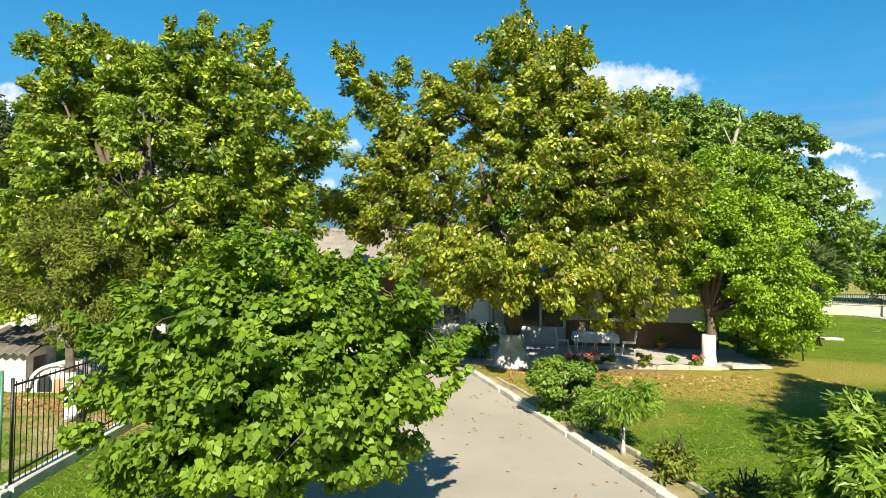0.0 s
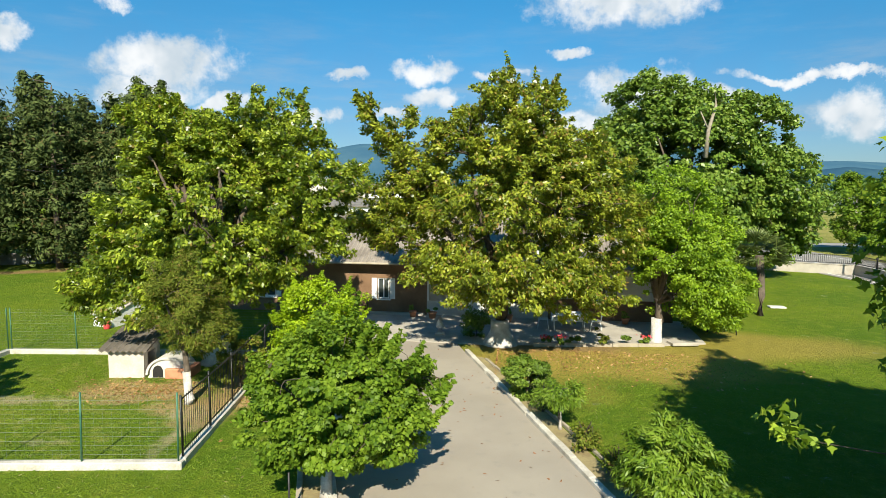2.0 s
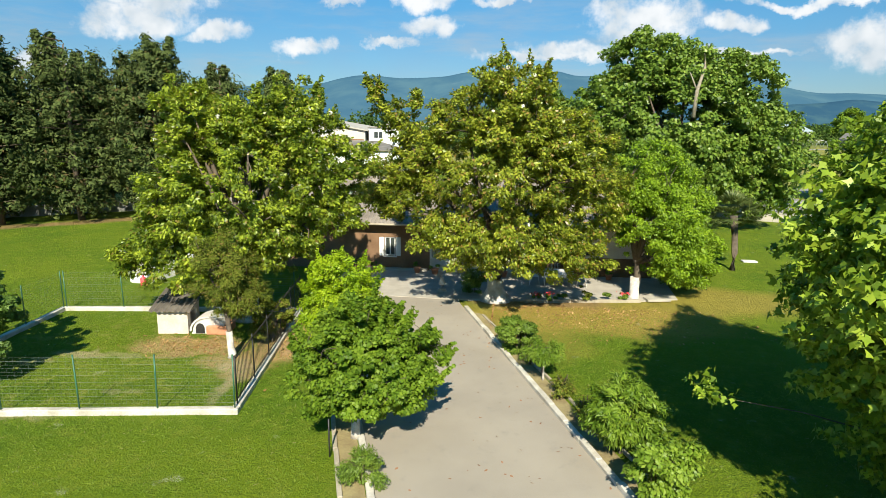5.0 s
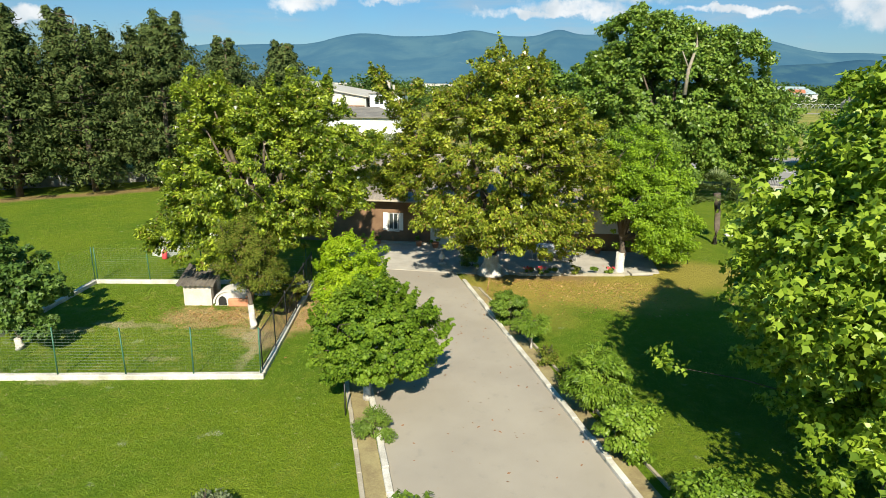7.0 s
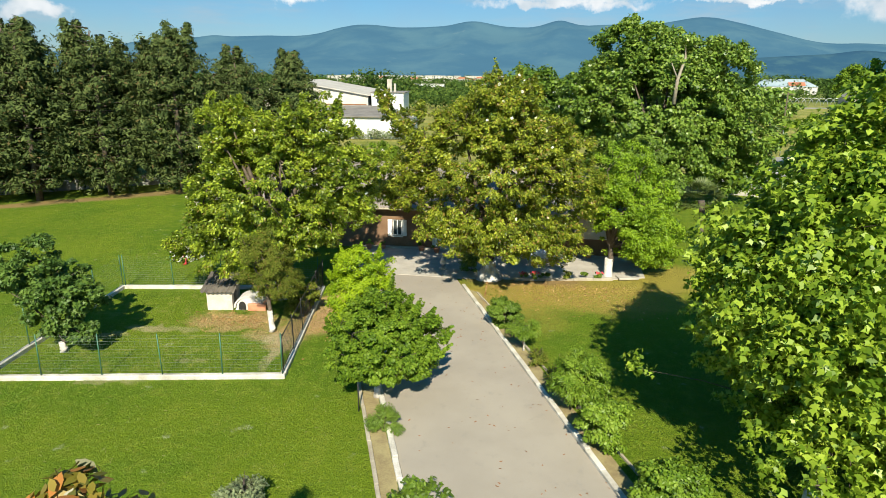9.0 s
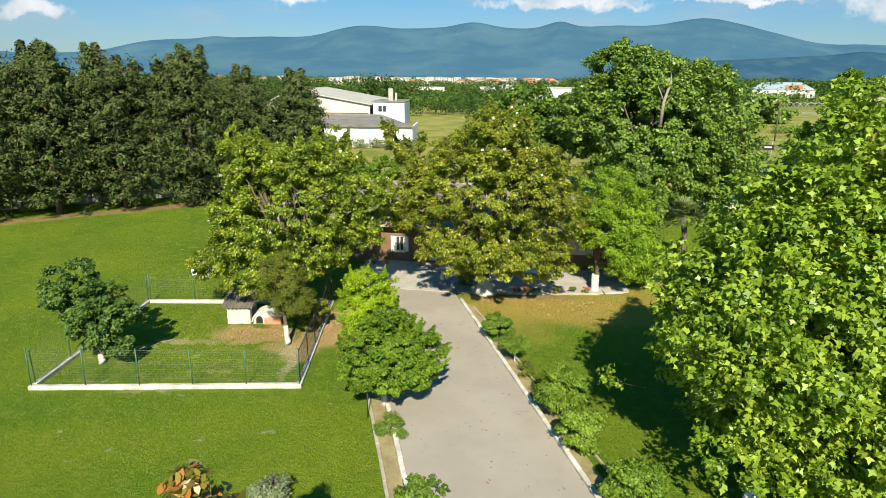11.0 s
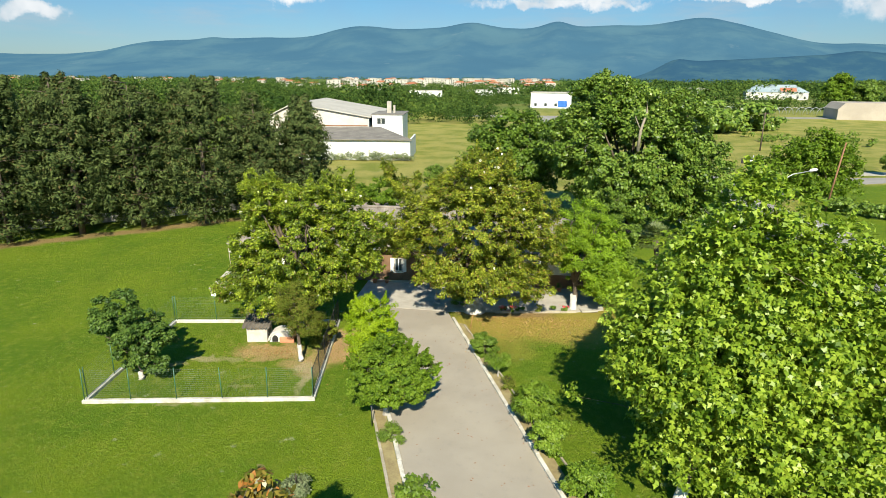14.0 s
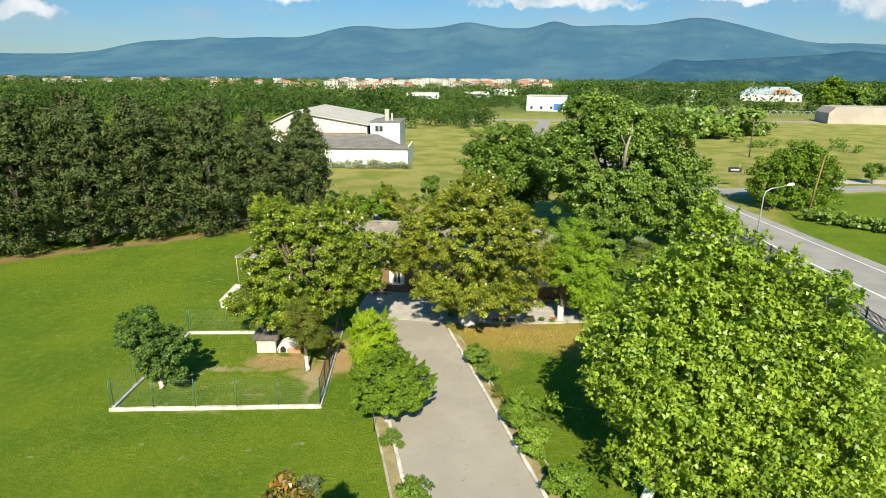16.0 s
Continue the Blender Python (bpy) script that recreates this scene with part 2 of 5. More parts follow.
BUFF = plain("pale buff render", (0.42, 0.39, 0.34), (0.56, 0.53, 0.48), 0.1, 0.9, 0.1, 4.0)
TAN_BLOCK = plain("pale pinkish block", (0.48, 0.41, 0.35), (0.64, 0.57, 0.50), 2.5, 0.9, 0.3, 20.0)
# Cloud shadow on the far ridge, painted as dark blue; emission adds haze.
SHADOW_RIDGE, _n = material("ridge dark with painted cloud shadow")
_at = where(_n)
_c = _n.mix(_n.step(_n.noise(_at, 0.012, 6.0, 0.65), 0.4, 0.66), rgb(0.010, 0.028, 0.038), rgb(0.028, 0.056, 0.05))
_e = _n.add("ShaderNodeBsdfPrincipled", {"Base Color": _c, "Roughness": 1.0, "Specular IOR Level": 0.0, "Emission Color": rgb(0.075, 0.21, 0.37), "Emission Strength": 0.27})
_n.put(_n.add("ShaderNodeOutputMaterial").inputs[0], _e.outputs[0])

glass_m, _n = material("window glass")
_p = finish(_n, rgb(0.05, 0.06, 0.06), 0.08)
GLASS = glass_m

asphalt_m, _n = material("drive asphalt")
_at = where(_n)
_big, _mid, _fine = _n.noise(_at, 0.25, 4.0), _n.noise(_at, 2.2, 5.0, 0.65), _n.noise(_at, 90.0, 2.0)
_c = _n.mix(_n.step(_big, 0.35, 0.65), rgb(0.29, 0.255, 0.205), rgb(0.345, 0.305, 0.245))
_c = _n.mix(_n.math("MULTIPLY", _n.step(_mid, 0.55, 0.75), 0.35), _c, rgb(0.20, 0.19, 0.17))
_c = _n.mix(_n.math("MULTIPLY", _n.step(_fine, 0.4, 0.7), 0.25), _c, rgb(0.36, 0.34, 0.31))
finish(_n, _c, 0.88, _fine, 0.35, 0.006)
DRIVE = asphalt_m

road_m, _n = material("road asphalt")
_at = where(_n)
_big, _fine = _n.noise(_at, 0.3, 5.0), _n.noise(_at, 60.0, 2.0)
_c = _n.mix(_n.step(_big, 0.35, 0.65), rgb(0.235, 0.218, 0.195), rgb(0.30, 0.278, 0.248))
_c = _n.mix(_n.math("MULTIPLY", _fine, 0.3), _c, rgb(0.28, 0.27, 0.26))
finish(_n, _c, 0.85, _fine, 0.3, 0.006)
ROAD = road_m

# the ground: lawn, worn and littered spots, meadow and fields by where they lie
ground_m, _n = material("ground")
_at = where(_n)
_jit = _n.add("ShaderNodeVectorMath", {0: _n.noise(_at, 0.35, 5.0, 0.6, True), 1: (0.5, 0.5, 0.5)}, operation="SUBTRACT").outputs[0]
_jit = _n.add("ShaderNodeVectorMath", {0: _jit, "Scale": 3.2}, operation="SCALE").outputs[0]
_bent = _n.add("ShaderNodeVectorMath", {0: _at, 1: _jit}, operation="ADD").outputs[0]
_s = _n.add("ShaderNodeSeparateXYZ", {0: _bent})
GX, GY = _s.outputs[0], _s.outputs[1]


def spot(n, cx, cy, rx, ry, soft=0.5):
    a = n.math("DIVIDE", n.math("SUBTRACT", GX, cx), rx)
    b = n.math("DIVIDE", n.math("SUBTRACT", GY, cy), ry)
    return n.step(n.math("ADD", n.math("MULTIPLY", a, a), n.math("MULTIPLY", b, b)), 1.0 + soft, 1.0 - soft)


_n1, _n2, _n3 = _n.noise(_at, 0.16, 4.0), _n.noise(_at, 1.7, 6.0, 0.65), _n.noise(_at, 22.0, 4.0, 0.7)
_lawn = _n.mix(_n.step(_n1, 0.35, 0.65), rgb(0.098, 0.175, 0.008), rgb(0.168, 0.232, 0.011))
_lawn = _n.mix(_n.math("MULTIPLY", _n.step(_n2, 0.45, 0.66), 0.6), _lawn, rgb(0.225, 0.265, 0.028))
_lawn = _n.mix(_n.math("MULTIPLY", _n.step(_n3, 0.4, 0.66), 0.5), _lawn, rgb(0.065, 0.13, 0.008))
_bare = _n.mix(_n3, rgb(0.20, 0.12, 0.055), rgb(0.38, 0.26, 0.12))
_litter = _n.mix(_n3, rgb(0.34, 0.19, 0.08), rgb(0.62, 0.45, 0.24))
_dryish = _n.mix(_n3, rgb(0.31, 0.225, 0.04), rgb(0.52, 0.37, 0.10))
_straw = _n.mix(_n2, rgb(0.24, 0.23, 0.05), rgb(0.39, 0.35, 0.11))
_field = _n.mix(_n2, rgb(0.13, 0.18, 0.025), rgb(0.24, 0.245, 0.05))
_n4 = _n.noise(_at, 5.5, 4.0, 0.7)
_lawn = _n.mix(_n.math("MULTIPLY", _n.step(_n4, 0.5, 0.68), 0.45), _lawn, rgb(0.07, 0.14, 0.008))
_c = _lawn
_patch = _n.step(_n2, 0.50, 0.68)
for _x, _y, _rx, _ry, _k in ((3.2, 17.6, 5.5, 2.4, 0.85), (1.0, 15.2, 2.0, 2.6, 0.35), (9.5, 21.0, 5.0, 2.4, 0.6)):
    _c = _n.mix(_n.math("MULTIPLY", spot(_n, _x, _y, _rx, _ry, 0.8), _k), _c, _dryish)
for _x, _y, _rx, _ry, _k in ((-11.8, 12.2, 1.9, 0.8, 0.85), (-9.6, 11.0, 1.1, 0.9, 0.7), (-7.9, 13.6, 1.1, 2.6, 1.0), (-8.8, 12.0, 0.8, 3.0, 0.8), (-11.0, 12.6, 0.6, 0.5, 0.5)):
    _c = _n.mix(_n.math("MULTIPLY", spot(_n, _x, _y, _rx, _ry, 0.6), _k), _c, _litter)
_c = _n.mix(_n.math("MULTIPLY", _n.math("MULTIPLY", spot(_n, -13.5, 10.8, 5.2, 4.4, 0.5), _patch), 0.35), _c, _straw)
_sand = _n.mix(_n3, rgb(0.34, 0.25, 0.13), rgb(0.60, 0.50, 0.32))
for _x, _y, _rx, _ry, _k in ((-15.0, 11.0, 0.9, 0.35, 0.7), (-13.4, 11.2, 0.8, 0.25, 0.45), (-16.2, 10.2, 0.5, 0.3, 0.45), (-8.8, 8.7, 0.35, 0.9, 0.7), (-9.2, 10.4, 0.7, 0.7, 0.7), (-14.5, 6.5, 2.2, 0.2, 0.4), (-11.6, 8.3, 0.5, 0.2, 0.35)):
    _c = _n.mix(_n.math("MULTIPLY", spot(_n, _x, _y, _rx, _ry, 0.85), _k), _c, _sand)
_c = _n.mix(_n.math("MULTIPLY", spot(_n, 1.0, 20.0, 3.0, 1.4, 0.5), 0.9), _c, _bare)
_flower = _n.step(_n.noise(_at, 1.1, 2.0), 0.68, 0.75)
_c = _n.mix(_n.math("MULTIPLY", _n.math("MULTIPLY", _flower, _n.step(_n3, 0.45, 0.6)), 0.75), _c, rgb(0.5, 0.5, 0.36))
_edge = _n.math("ABSOLUTE", _n.math("ADD", _n.math("MULTIPLY", _n.math("ADD", GX, 36.5), -0.629), _n.math("MULTIPLY", _n.math("SUBTRACT", GY, 35.6), 0.778)))
_edge = _n.math("MULTIPLY", _n.step(_edge, 1.7, 0.4), _n.step(GX, -25.0, -29.0))
_c = _n.mix(_n.math("MULTIPLY", _edge, 0.85), _c, _bare)
_mead = _n.math("MULTIPLY", _n.step(GY, 46.0, 52.0), _n.step(GX, -60.0, -40.0))
_c = _n.mix(_mead, _c, _n.mix(_n.step(_n1, 0.38, 0.66), _straw, _field))
for _x, _y, _rx, _ry in ((60.0, 64.0, 20.0, 13.0), (38.5, 46.0, 5.0, 16.0)):
    _c = _n.mix(spot(_n, _x, _y, _rx, _ry, 0.25), _c, _lawn)
_c = _n.mix(_n.step(GY, 220.0, 300.0), _c, _n.mix(_n.step(_n.noise(_at, 0.012, 3.0), 0.4, 0.6), rgb(0.07, 0.13, 0.02), rgb(0.17, 0.19, 0.05)))
_c = _n.mix(spot(_n, -16.5, 52.5, 6.0, 2.8, 0.25), _c, rgb(0.42, 0.33, 0.27))
finish(_n, _c, 0.95, _n.math("ADD", _n3, _n.math("MULTIPLY", _n4, 2.2)), 0.9, 0.07, **{"Specular IOR Level": 0.15})
GROUND = ground_m
# ---- builders ----


def thing(name, at, label, category, group="", turn=0.0, kind=""):
    e = new(name)
    e.empty_display_size = 0.3
    e.matrix_basis = pose(*at, 0, 0, turn)
    return tagged(e, label, category, group, kind)


def link(name, mesh, mat_, parent=None, label=""):
    ob = new(name, mesh)
    if mat_ is not None and not mesh.materials:
        mesh.materials.append(mat_)
    if parent is not None:
        ob.parent = parent
    return tagged(ob, label)


def part(name, bm, mat_, parent=None, label=""):
    me = bpy.data.meshes.new(name)
    bm.to_mesh(me)
    bm.free()
    return link(name, me, mat_, parent, label)


def raw(name, verts, faces):
    me = bpy.data.meshes.new(name)
    me.from_pydata([tuple(p) for p in verts], [], faces)
    me.update()
    return me


def box(bm, x0, y0, z0, x1, y1, z1, bevel=0.0):
    r = bmesh.ops.create_cube(bm, size=1.0, matrix=Matrix.LocRotScale(((x0 + x1) / 2, (y0 + y1) / 2, (z0 + z1) / 2), None, (x1 - x0, y1 - y0, z1 - z0)))
    if bevel:
        es = list({e for v_ in r["verts"] for e in v_.link_edges})
        bmesh.ops.bevel(bm, geom=es, offset=bevel, segments=1, affect="EDGES")
    return bm


def boxes(*rows, bevel=0.0):
    bm = bmesh.new()
    for r in rows:
        box(bm, *r, bevel=bevel)
    return bm


def tube(bm, pts, radii, sides=8, caps=True):
    """A tapered tube through the points."""
    rings = []
    pts = [Vector(p) for p in pts]
    for i, p in enumerate(pts):
        d = (pts[min(i + 1, len(pts) - 1)] - pts[max(i - 1, 0)]).normalized()
        q = d.to_track_quat("Z", "Y")
        rings.append([bm.verts.new(p + q @ Vector((math.cos(a) * radii[i], math.sin(a) * radii[i], 0))) for a in (2 * math.pi * k / sides for k in range(sides))])
    for a, b in zip(rings, rings[1:]):
        for k in range(sides):
            bm.faces.new((a[k], a[(k + 1) % sides], b[(k + 1) % sides], b[k])).smooth = True
    if caps:
        bm.faces.new(rings[0][::-1]), bm.faces.new(rings[-1])
    return bm


RHOMB = [(0, -0.5), (0.30, 0.02), (0, 0.5), (-0.30, 0.02)]
OVAL = [(0, -0.5), (0.24, -0.12), (0.2, 0.22), (0, 0.5), (-0.2, 0.22), (-0.24, -0.12)]
LOBED = [(0, -0.42), (0.5, -0.12), (0.19, 0.1), (0, 0.56), (-0.19, 0.1), (-0.5, -0.12)]
BROAD = [(0, -0.5), (0.4, -0.05), (0, 0.5), (-0.4, -0.05)]
HEART = [(0, -0.42), (0.4, -0.22), (0.3, 0.2), (0, 0.55), (-0.3, 0.2), (-0.4, -0.22)]
LANCE = [(0, -0.5), (0.25, 0.0), (0, 0.5), (-0.25, 0.0)]
SPRAY = [(0, -0.5), (0.12, 0.0), (0, 0.5), (-0.12, 0.0)]


def unit(a):
    return a / np.maximum(np.linalg.norm(a, axis=1, keepdims=True), 1e-9)


def leaf_mesh(name, at, face, along, size, outline, fold=0.25):
    """One mesh of leaves: places, normals, directions of the tips and lengths."""
    n, k = len(at), len(outline)
    z = unit(face)
    y = unit(along - (along * z).sum(1, keepdims=True) * z)
    x = np.cross(y, z)
    o = np.array(outline)
    verts = at[:, None, :] + size[:, None, None] * (o[None, :, :1] * x[:, None, :] + o[None, :, 1:] * y[:, None, :] - (np.abs(o[None, :, :1]) + 0.4 * o[None, :, 1:] ** 2) * fold * z[:, None, :])
    me = bpy.data.meshes.new(name)
    me.vertices.add(n * k), me.loops.add(n * k), me.polygons.add(n)
    me.vertices.foreach_set("co", verts.astype(np.float32).ravel())
    me.loops.foreach_set("vertex_index", np.arange(n * k, dtype=np.int32))
    me.polygons.foreach_set("loop_start", np.arange(0, n * k, k, dtype=np.int32))
    me.update(calc_edges=True)
    me.validate()
    return me


def clumps_of(blobs, per, size, rng, inner=0.25):
    """Boughs of leaves on and in the blobs (x, y, z, rx, ry, rz): their centres and radii. per: boughs per square metre."""
    out = []
    for bx, by, bz, rx, ry, rz in blobs:
        area = 4 * math.pi * ((rx * ry) ** 1.6 / 3 + (rx * rz) ** 1.6 / 3 + (ry * rz) ** 1.6 / 3) ** (1 / 1.6)
        n = max(4, int(area * per))
        d = unit(rng.normal(size=(n, 3)))
        f = np.where(rng.random(n) < inner, rng.uniform(0.35, 0.8, n), rng.uniform(0.76, 1.04, n) + 0.16 * (rng.random(n) < 0.18))
        c = np.array((bx, by, bz)) + d * f[:, None] * np.array((rx, ry, rz))
        out.append(np.hstack([c, (size * rng.uniform(0.6, 1.35, n))[:, None]]))
    return np.vstack(out)


def crown_mesh(name, blobs, count, leaf, outline, rng, per=0.9, bough=0.55, flat=0.7, up=0.55, droop=0.0, inner=0.25, fold=0.25, floor_z=0.25, shoots=0, reach=1.2):
    cl = clumps_of(blobs, per, bough, rng, inner)
    if shoots:
        # slender shoots that stand out of the outline
        mid = np.average(cl[:, :3], axis=0)
        far = np.linalg.norm((cl[:, :3] - mid) / cl[:, :3].std(axis=0), axis=1) + 0.5 * (cl[:, 2] - mid[2]) / cl[:, 2].std()
        pick = rng.choice(np.argsort(far)[-max(shoots * 2, 8):], shoots)
        more = []
        for i in pick:
            p, go = cl[i, :3].copy(), unit((cl[i, :3] - mid)[None])[0] * 0.6 + np.array((0, 0, 0.75)) + rng.normal(size=3) * 0.25
            long = reach * rng.uniform(0.4, 1.1)
            for k in range(6):
                p = p + go * long / 6
                more.append((*p, bough * (0.52 - 0.055 * k)))
        cl = np.vstack([cl, np.array(more)])
    cl = cl[cl[:, 2] > floor_z + 0.1]
    wgt = cl[:, 3] ** 1.7
    pick = rng.choice(len(cl), count, p=wgt / wgt.sum())
    d = unit(rng.normal(size=(count, 3)))
    f = rng.random(count) ** 0.45
    off_ = d * f[:, None] * cl[pick, 3:4]
    off_[:, 2] *= flat
    at = cl[pick, :3] + off_
    at[:, 2] = np.maximum(at[:, 2], floor_z)
    heart = np.average(cl[:, :3], axis=0)
    out = unit(at - heart)
    face = unit(d * 0.6 + out * 0.45 + np.array((0, 0, up)) + 0.65 * rng.normal(size=(count, 3)))
    along = unit(out + d * 0.6 + np.array((0, 0, -droop)) + 0.5 * rng.normal(size=(count, 3)))
    return leaf_mesh(name, at, face, along, leaf * rng.uniform(0.65, 1.3, count), outline, fold), cl


def limb_mesh(foot, height, girth, cl, rng, forks=7, twigs=50, lean=(0, 0), flare=1.5, sides=9, hubs=()):
    """Trunk and limbs that reach into the boughs."""
    bm = bmesh.new()
    top = Vector((foot[0] + lean[0], foot[1] + lean[1], height))
    base = Vector(foot)
    mid = base.lerp(top, 0.5) + Vector((rng.normal() * 0.05, rng.normal() * 0.05, 0))
    tube(bm, [base - Vector((0, 0, 0.1)), base + Vector((0, 0, 0.12)), base.lerp(top, 0.22), mid, top], [girth * flare, girth * (1 + (flare - 1) * 0.6), girth, girth * 0.92, girth * 0.75], sides)
    full = np.flatnonzero(cl[:, 3] > 0.6 * np.median(cl[:, 3]))
    order = full[rng.permutation(len(full))]
    ends = []
    for e in [Vector(b[:3]) for b in hubs if b[2] > 0.8 * height] + [Vector(cl[i, :3]) for i in order[:forks]]:
        k = top.lerp(e, 0.45) + Vector((rng.normal() * 0.15, rng.normal() * 0.15, 0.35))
        e2 = top.lerp(e, 0.88)
        tube(bm, [top - Vector((0, 0, girth)), k, e2], [girth * 0.55, girth * 0.3, girth * 0.07], 6)
        ends += [k, e2, k.lerp(e2, 0.5)]
    for i in order[forks:forks + twigs]:
        e = Vector(cl[i, :3])
        s = min(ends + [top], key=lambda q: (q - e).length)
        k = s.lerp(e, 0.5) + Vector((rng.normal() * 0.1, rng.normal() * 0.1, 0.12))
        tube(bm, [s, k, e], [girth * 0.12, girth * 0.08, girth * 0.03], 5)
    return bm


def tree(name, label, foot, blobs, leafmat, count, leaf, outline, seed, height, girth, wash=0.0, forks=7, twigs=50, bark=None, lean=(0, 0), flowers=0, category="tree", group="", flare=1.5, **kw):
    """A tree with trunk and limbs, crown, and, where it has them, a limewashed foot and blossoms. Blobs are in the tree's own place."""
    rng = np.random.default_rng(seed)
    t = thing(name, (foot[0], foot[1], 0), label, category, group)
    me, cl = crown_mesh("crown", blobs, count, leaf, outline, rng, **kw)
    part("trunk", limb_mesh((0, 0, 0), height, girth, cl, rng, forks, twigs, lean, flare, hubs=blobs if len(blobs) < 16 else ()), bark or BARK, t)
    link("crown", me, leafmat, t)
    if wash:
        bm = bmesh.new()
        f = wash / height
        l = Vector((lean[0] * f, lean[1] * f, 0))
        tube(bm, [(0, 0, 0.0), (0, 0, 0.13), l * 0.22 / f + Vector((0, 0, height * 0.225)), l + Vector((0, 0, wash))], [girth * flare * 1.12, girth * (1 + (flare - 1) * 0.64) * 1.1, girth * 1.13, girth * 1.11], 14)
        for v_ in bm.verts:
            n_ = noise.noise(Vector((v_.co.x * 4, v_.co.y * 4, v_.co.z * 2 + seed)))
            v_.co.x *= 1 + 0.07 * n_
            v_.co.y *= 1 + 0.07 * n_
        part("limewash", bm, LIMEWASH, t, "white limewashed foot of the trunk")
    if flowers:
        k = rng.choice(len(cl), flowers)
        c = cl[k, :3] + unit(rng.normal(size=(flowers, 3)) + np.array((0, -0.8, 0.6))) * cl[k, 3:4] * 1.0
        at = np.repeat(c, 7, axis=0)
        d = unit(rng.normal(size=(len(at), 3)) + np.array((0, -0.3, 0.6)))
        link("blossom", leaf_mesh("blossom", at + d * 0.06, d, rng.normal(size=(len(at), 3)), np.full(len(at), 0.15), OVAL, 0.1), PETAL, t, "creamy white blossoms")
    return t


# ---- ground, drive and road ----
def ground_sheet():
    xs = np.concatenate([np.linspace(-3600, -120, 12), np.linspace(-100, 120, 45), np.linspace(150, 3600, 12)])
    ys = np.concatenate([np.linspace(-600, -60, 5), np.linspace(-50, 140, 39), np.linspace(160, 3600, 16)])
    verts = [(x, y, 0.0) for y in ys for x in xs]
    k = len(xs)
    faces = [(j * k + i, j * k + i + 1, (j + 1) * k + i + 1, (j + 1) * k + i) for j in range(len(ys) - 1) for i in range(k - 1)]
    tagged(link("ground", raw("ground", verts, faces), GROUND), "green lawn and dry meadow ground", "ground", kind="structure")


ground_sheet()


def slab(name, outline, z0, z1, mat_, label, category, kind="structure"):
    bm = bmesh.new()
    lo = [bm.verts.new((x, y, z0)) for x, y in outline]
    hi = [bm.verts.new((x, y, z1)) for x, y in outline]
    bm.faces.new(hi)
    for i in range(len(lo)):
        j = (i + 1) % len(lo)
        bm.faces.new((lo[i], lo[j], hi[j], hi[i]))
    bmesh.ops.recalc_face_normals(bm, faces=bm.faces)
    return tagged(part(name, bm, mat_), label, category, kind=kind)


KR = lambda y: -2.15 - 0.352 * (y - 18.0)
KL = lambda y: -3.79 - 0.348 * (y - 6.55)
slab("drive", [(KL(-40), -40), (KR(-40), -40), (KR(18.0), 18.0), (-2.6, 19.3), (KL(19.6), 19.6)], -0.1, 0.03, DRIVE, "pale grey asphalt drive leading to the house", "drive")
slab("terrace", [(-9.2, 19.6), (-2.55, 19.32), (0.4, 19.6), (5.9, 20.35), (7.6, 20.9), (7.8, 25.2), (-9.2, 25.2)], -0.1, 0.055, CONCRETE, "pale concrete terrace before the house", "terrace")


def kerb_line(name, p, q, width, height, mat_, label, piece=1.0):
    """A kerb of single stones, end to end."""
    k = thing(name, (p[0], p[1], 0), label, "kerb", kind="structure", turn=math.degrees(math.atan2(q[1] - p[1], q[0] - p[0])))
    length = math.dist(p, q)
    n = max(1, round(length / piece))
    step = length / n
    me = bpy.data.meshes.new("kerbstone")
    bm = boxes((0.006, -width / 2, -0.1, step - 0.006, width / 2, height), bevel=0.012)
    bm.to_mesh(me), bm.free()
    me.materials.append(mat_)
    rng = random.Random(len(name) + n)
    for i in range(n):
        s = new("kerbstone", me)
        s.parent = k
        s.matrix_basis = pose(i * step, rng.uniform(-0.012, 0.012), rng.uniform(-0.02, 0.012), 0, 0, rng.uniform(-0.5, 0.5))
    return k


kerb_line("drive_kerb_right", (KR(18.2) + 0.1, 18.2), (KR(-25) + 0.1, -25), 0.17, 0.13, KERB, "whitewashed concrete kerb along the drive")
kerb_line("drive_kerb_left", (KL(8.6) - 0.1, 8.6), (KL(-25) - 0.1, -25), 0.17, 0.13, KERB, "whitewashed concrete kerb along the drive")
kerb_line("border_kerb_right", (-1.3, 17.2), (4.15, 3.2), 0.08, 0.09, OLD_KERB, "thin weathered border kerb beside the lawn")
kerb_line("border_kerb_left", (-5.3, 8.6), (-0.2, -6.0), 0.12, 0.08, OLD_KERB, "thin weathered border kerb beside the lawn")
kerb_line("terrace_kerb", (0.5, 19.5), (5.8, 20.25), 0.12, 0.14, OLD_KERB, "low kerb along the terrace flower bed")

slab("planting_strip_right", [(KR(17.6) + 0.2, 17.6), (KR(-25) + 0.2, -25), (KR(-25) + 0.75, -25), (KR(17.3) + 0.72, 17.3)], -0.1, 0.02, SOIL, "dry planting strip beside the drive", "planting strip")
slab("planting_strip_left", [(KL(8.5) - 0.2, 8.5), (KL(-25) - 0.2, -25), (KL(-25) - 0.8, -25), (KL(8.5) - 0.86, 8.5)], -0.1, 0.02, SOIL, "dry planting strip beside the drive", "planting strip")
ROAD_S = -0.175
RX = lambda x0, y: x0 + ROAD_S * (y - 30)
slab("road", [(RX(26.3, -60), -60), (RX(37.6, -60), -60), (RX(37.6, 72), 72), (45.5, 74), (60, 80), (60, 84), (34, 77.5), (RX(31, 140), 140), (RX(25, 140), 140), (RX(26.3, 80), 80)], -0.1, 0.03, ROAD, "grey asphalt road with worn white lines", "road")
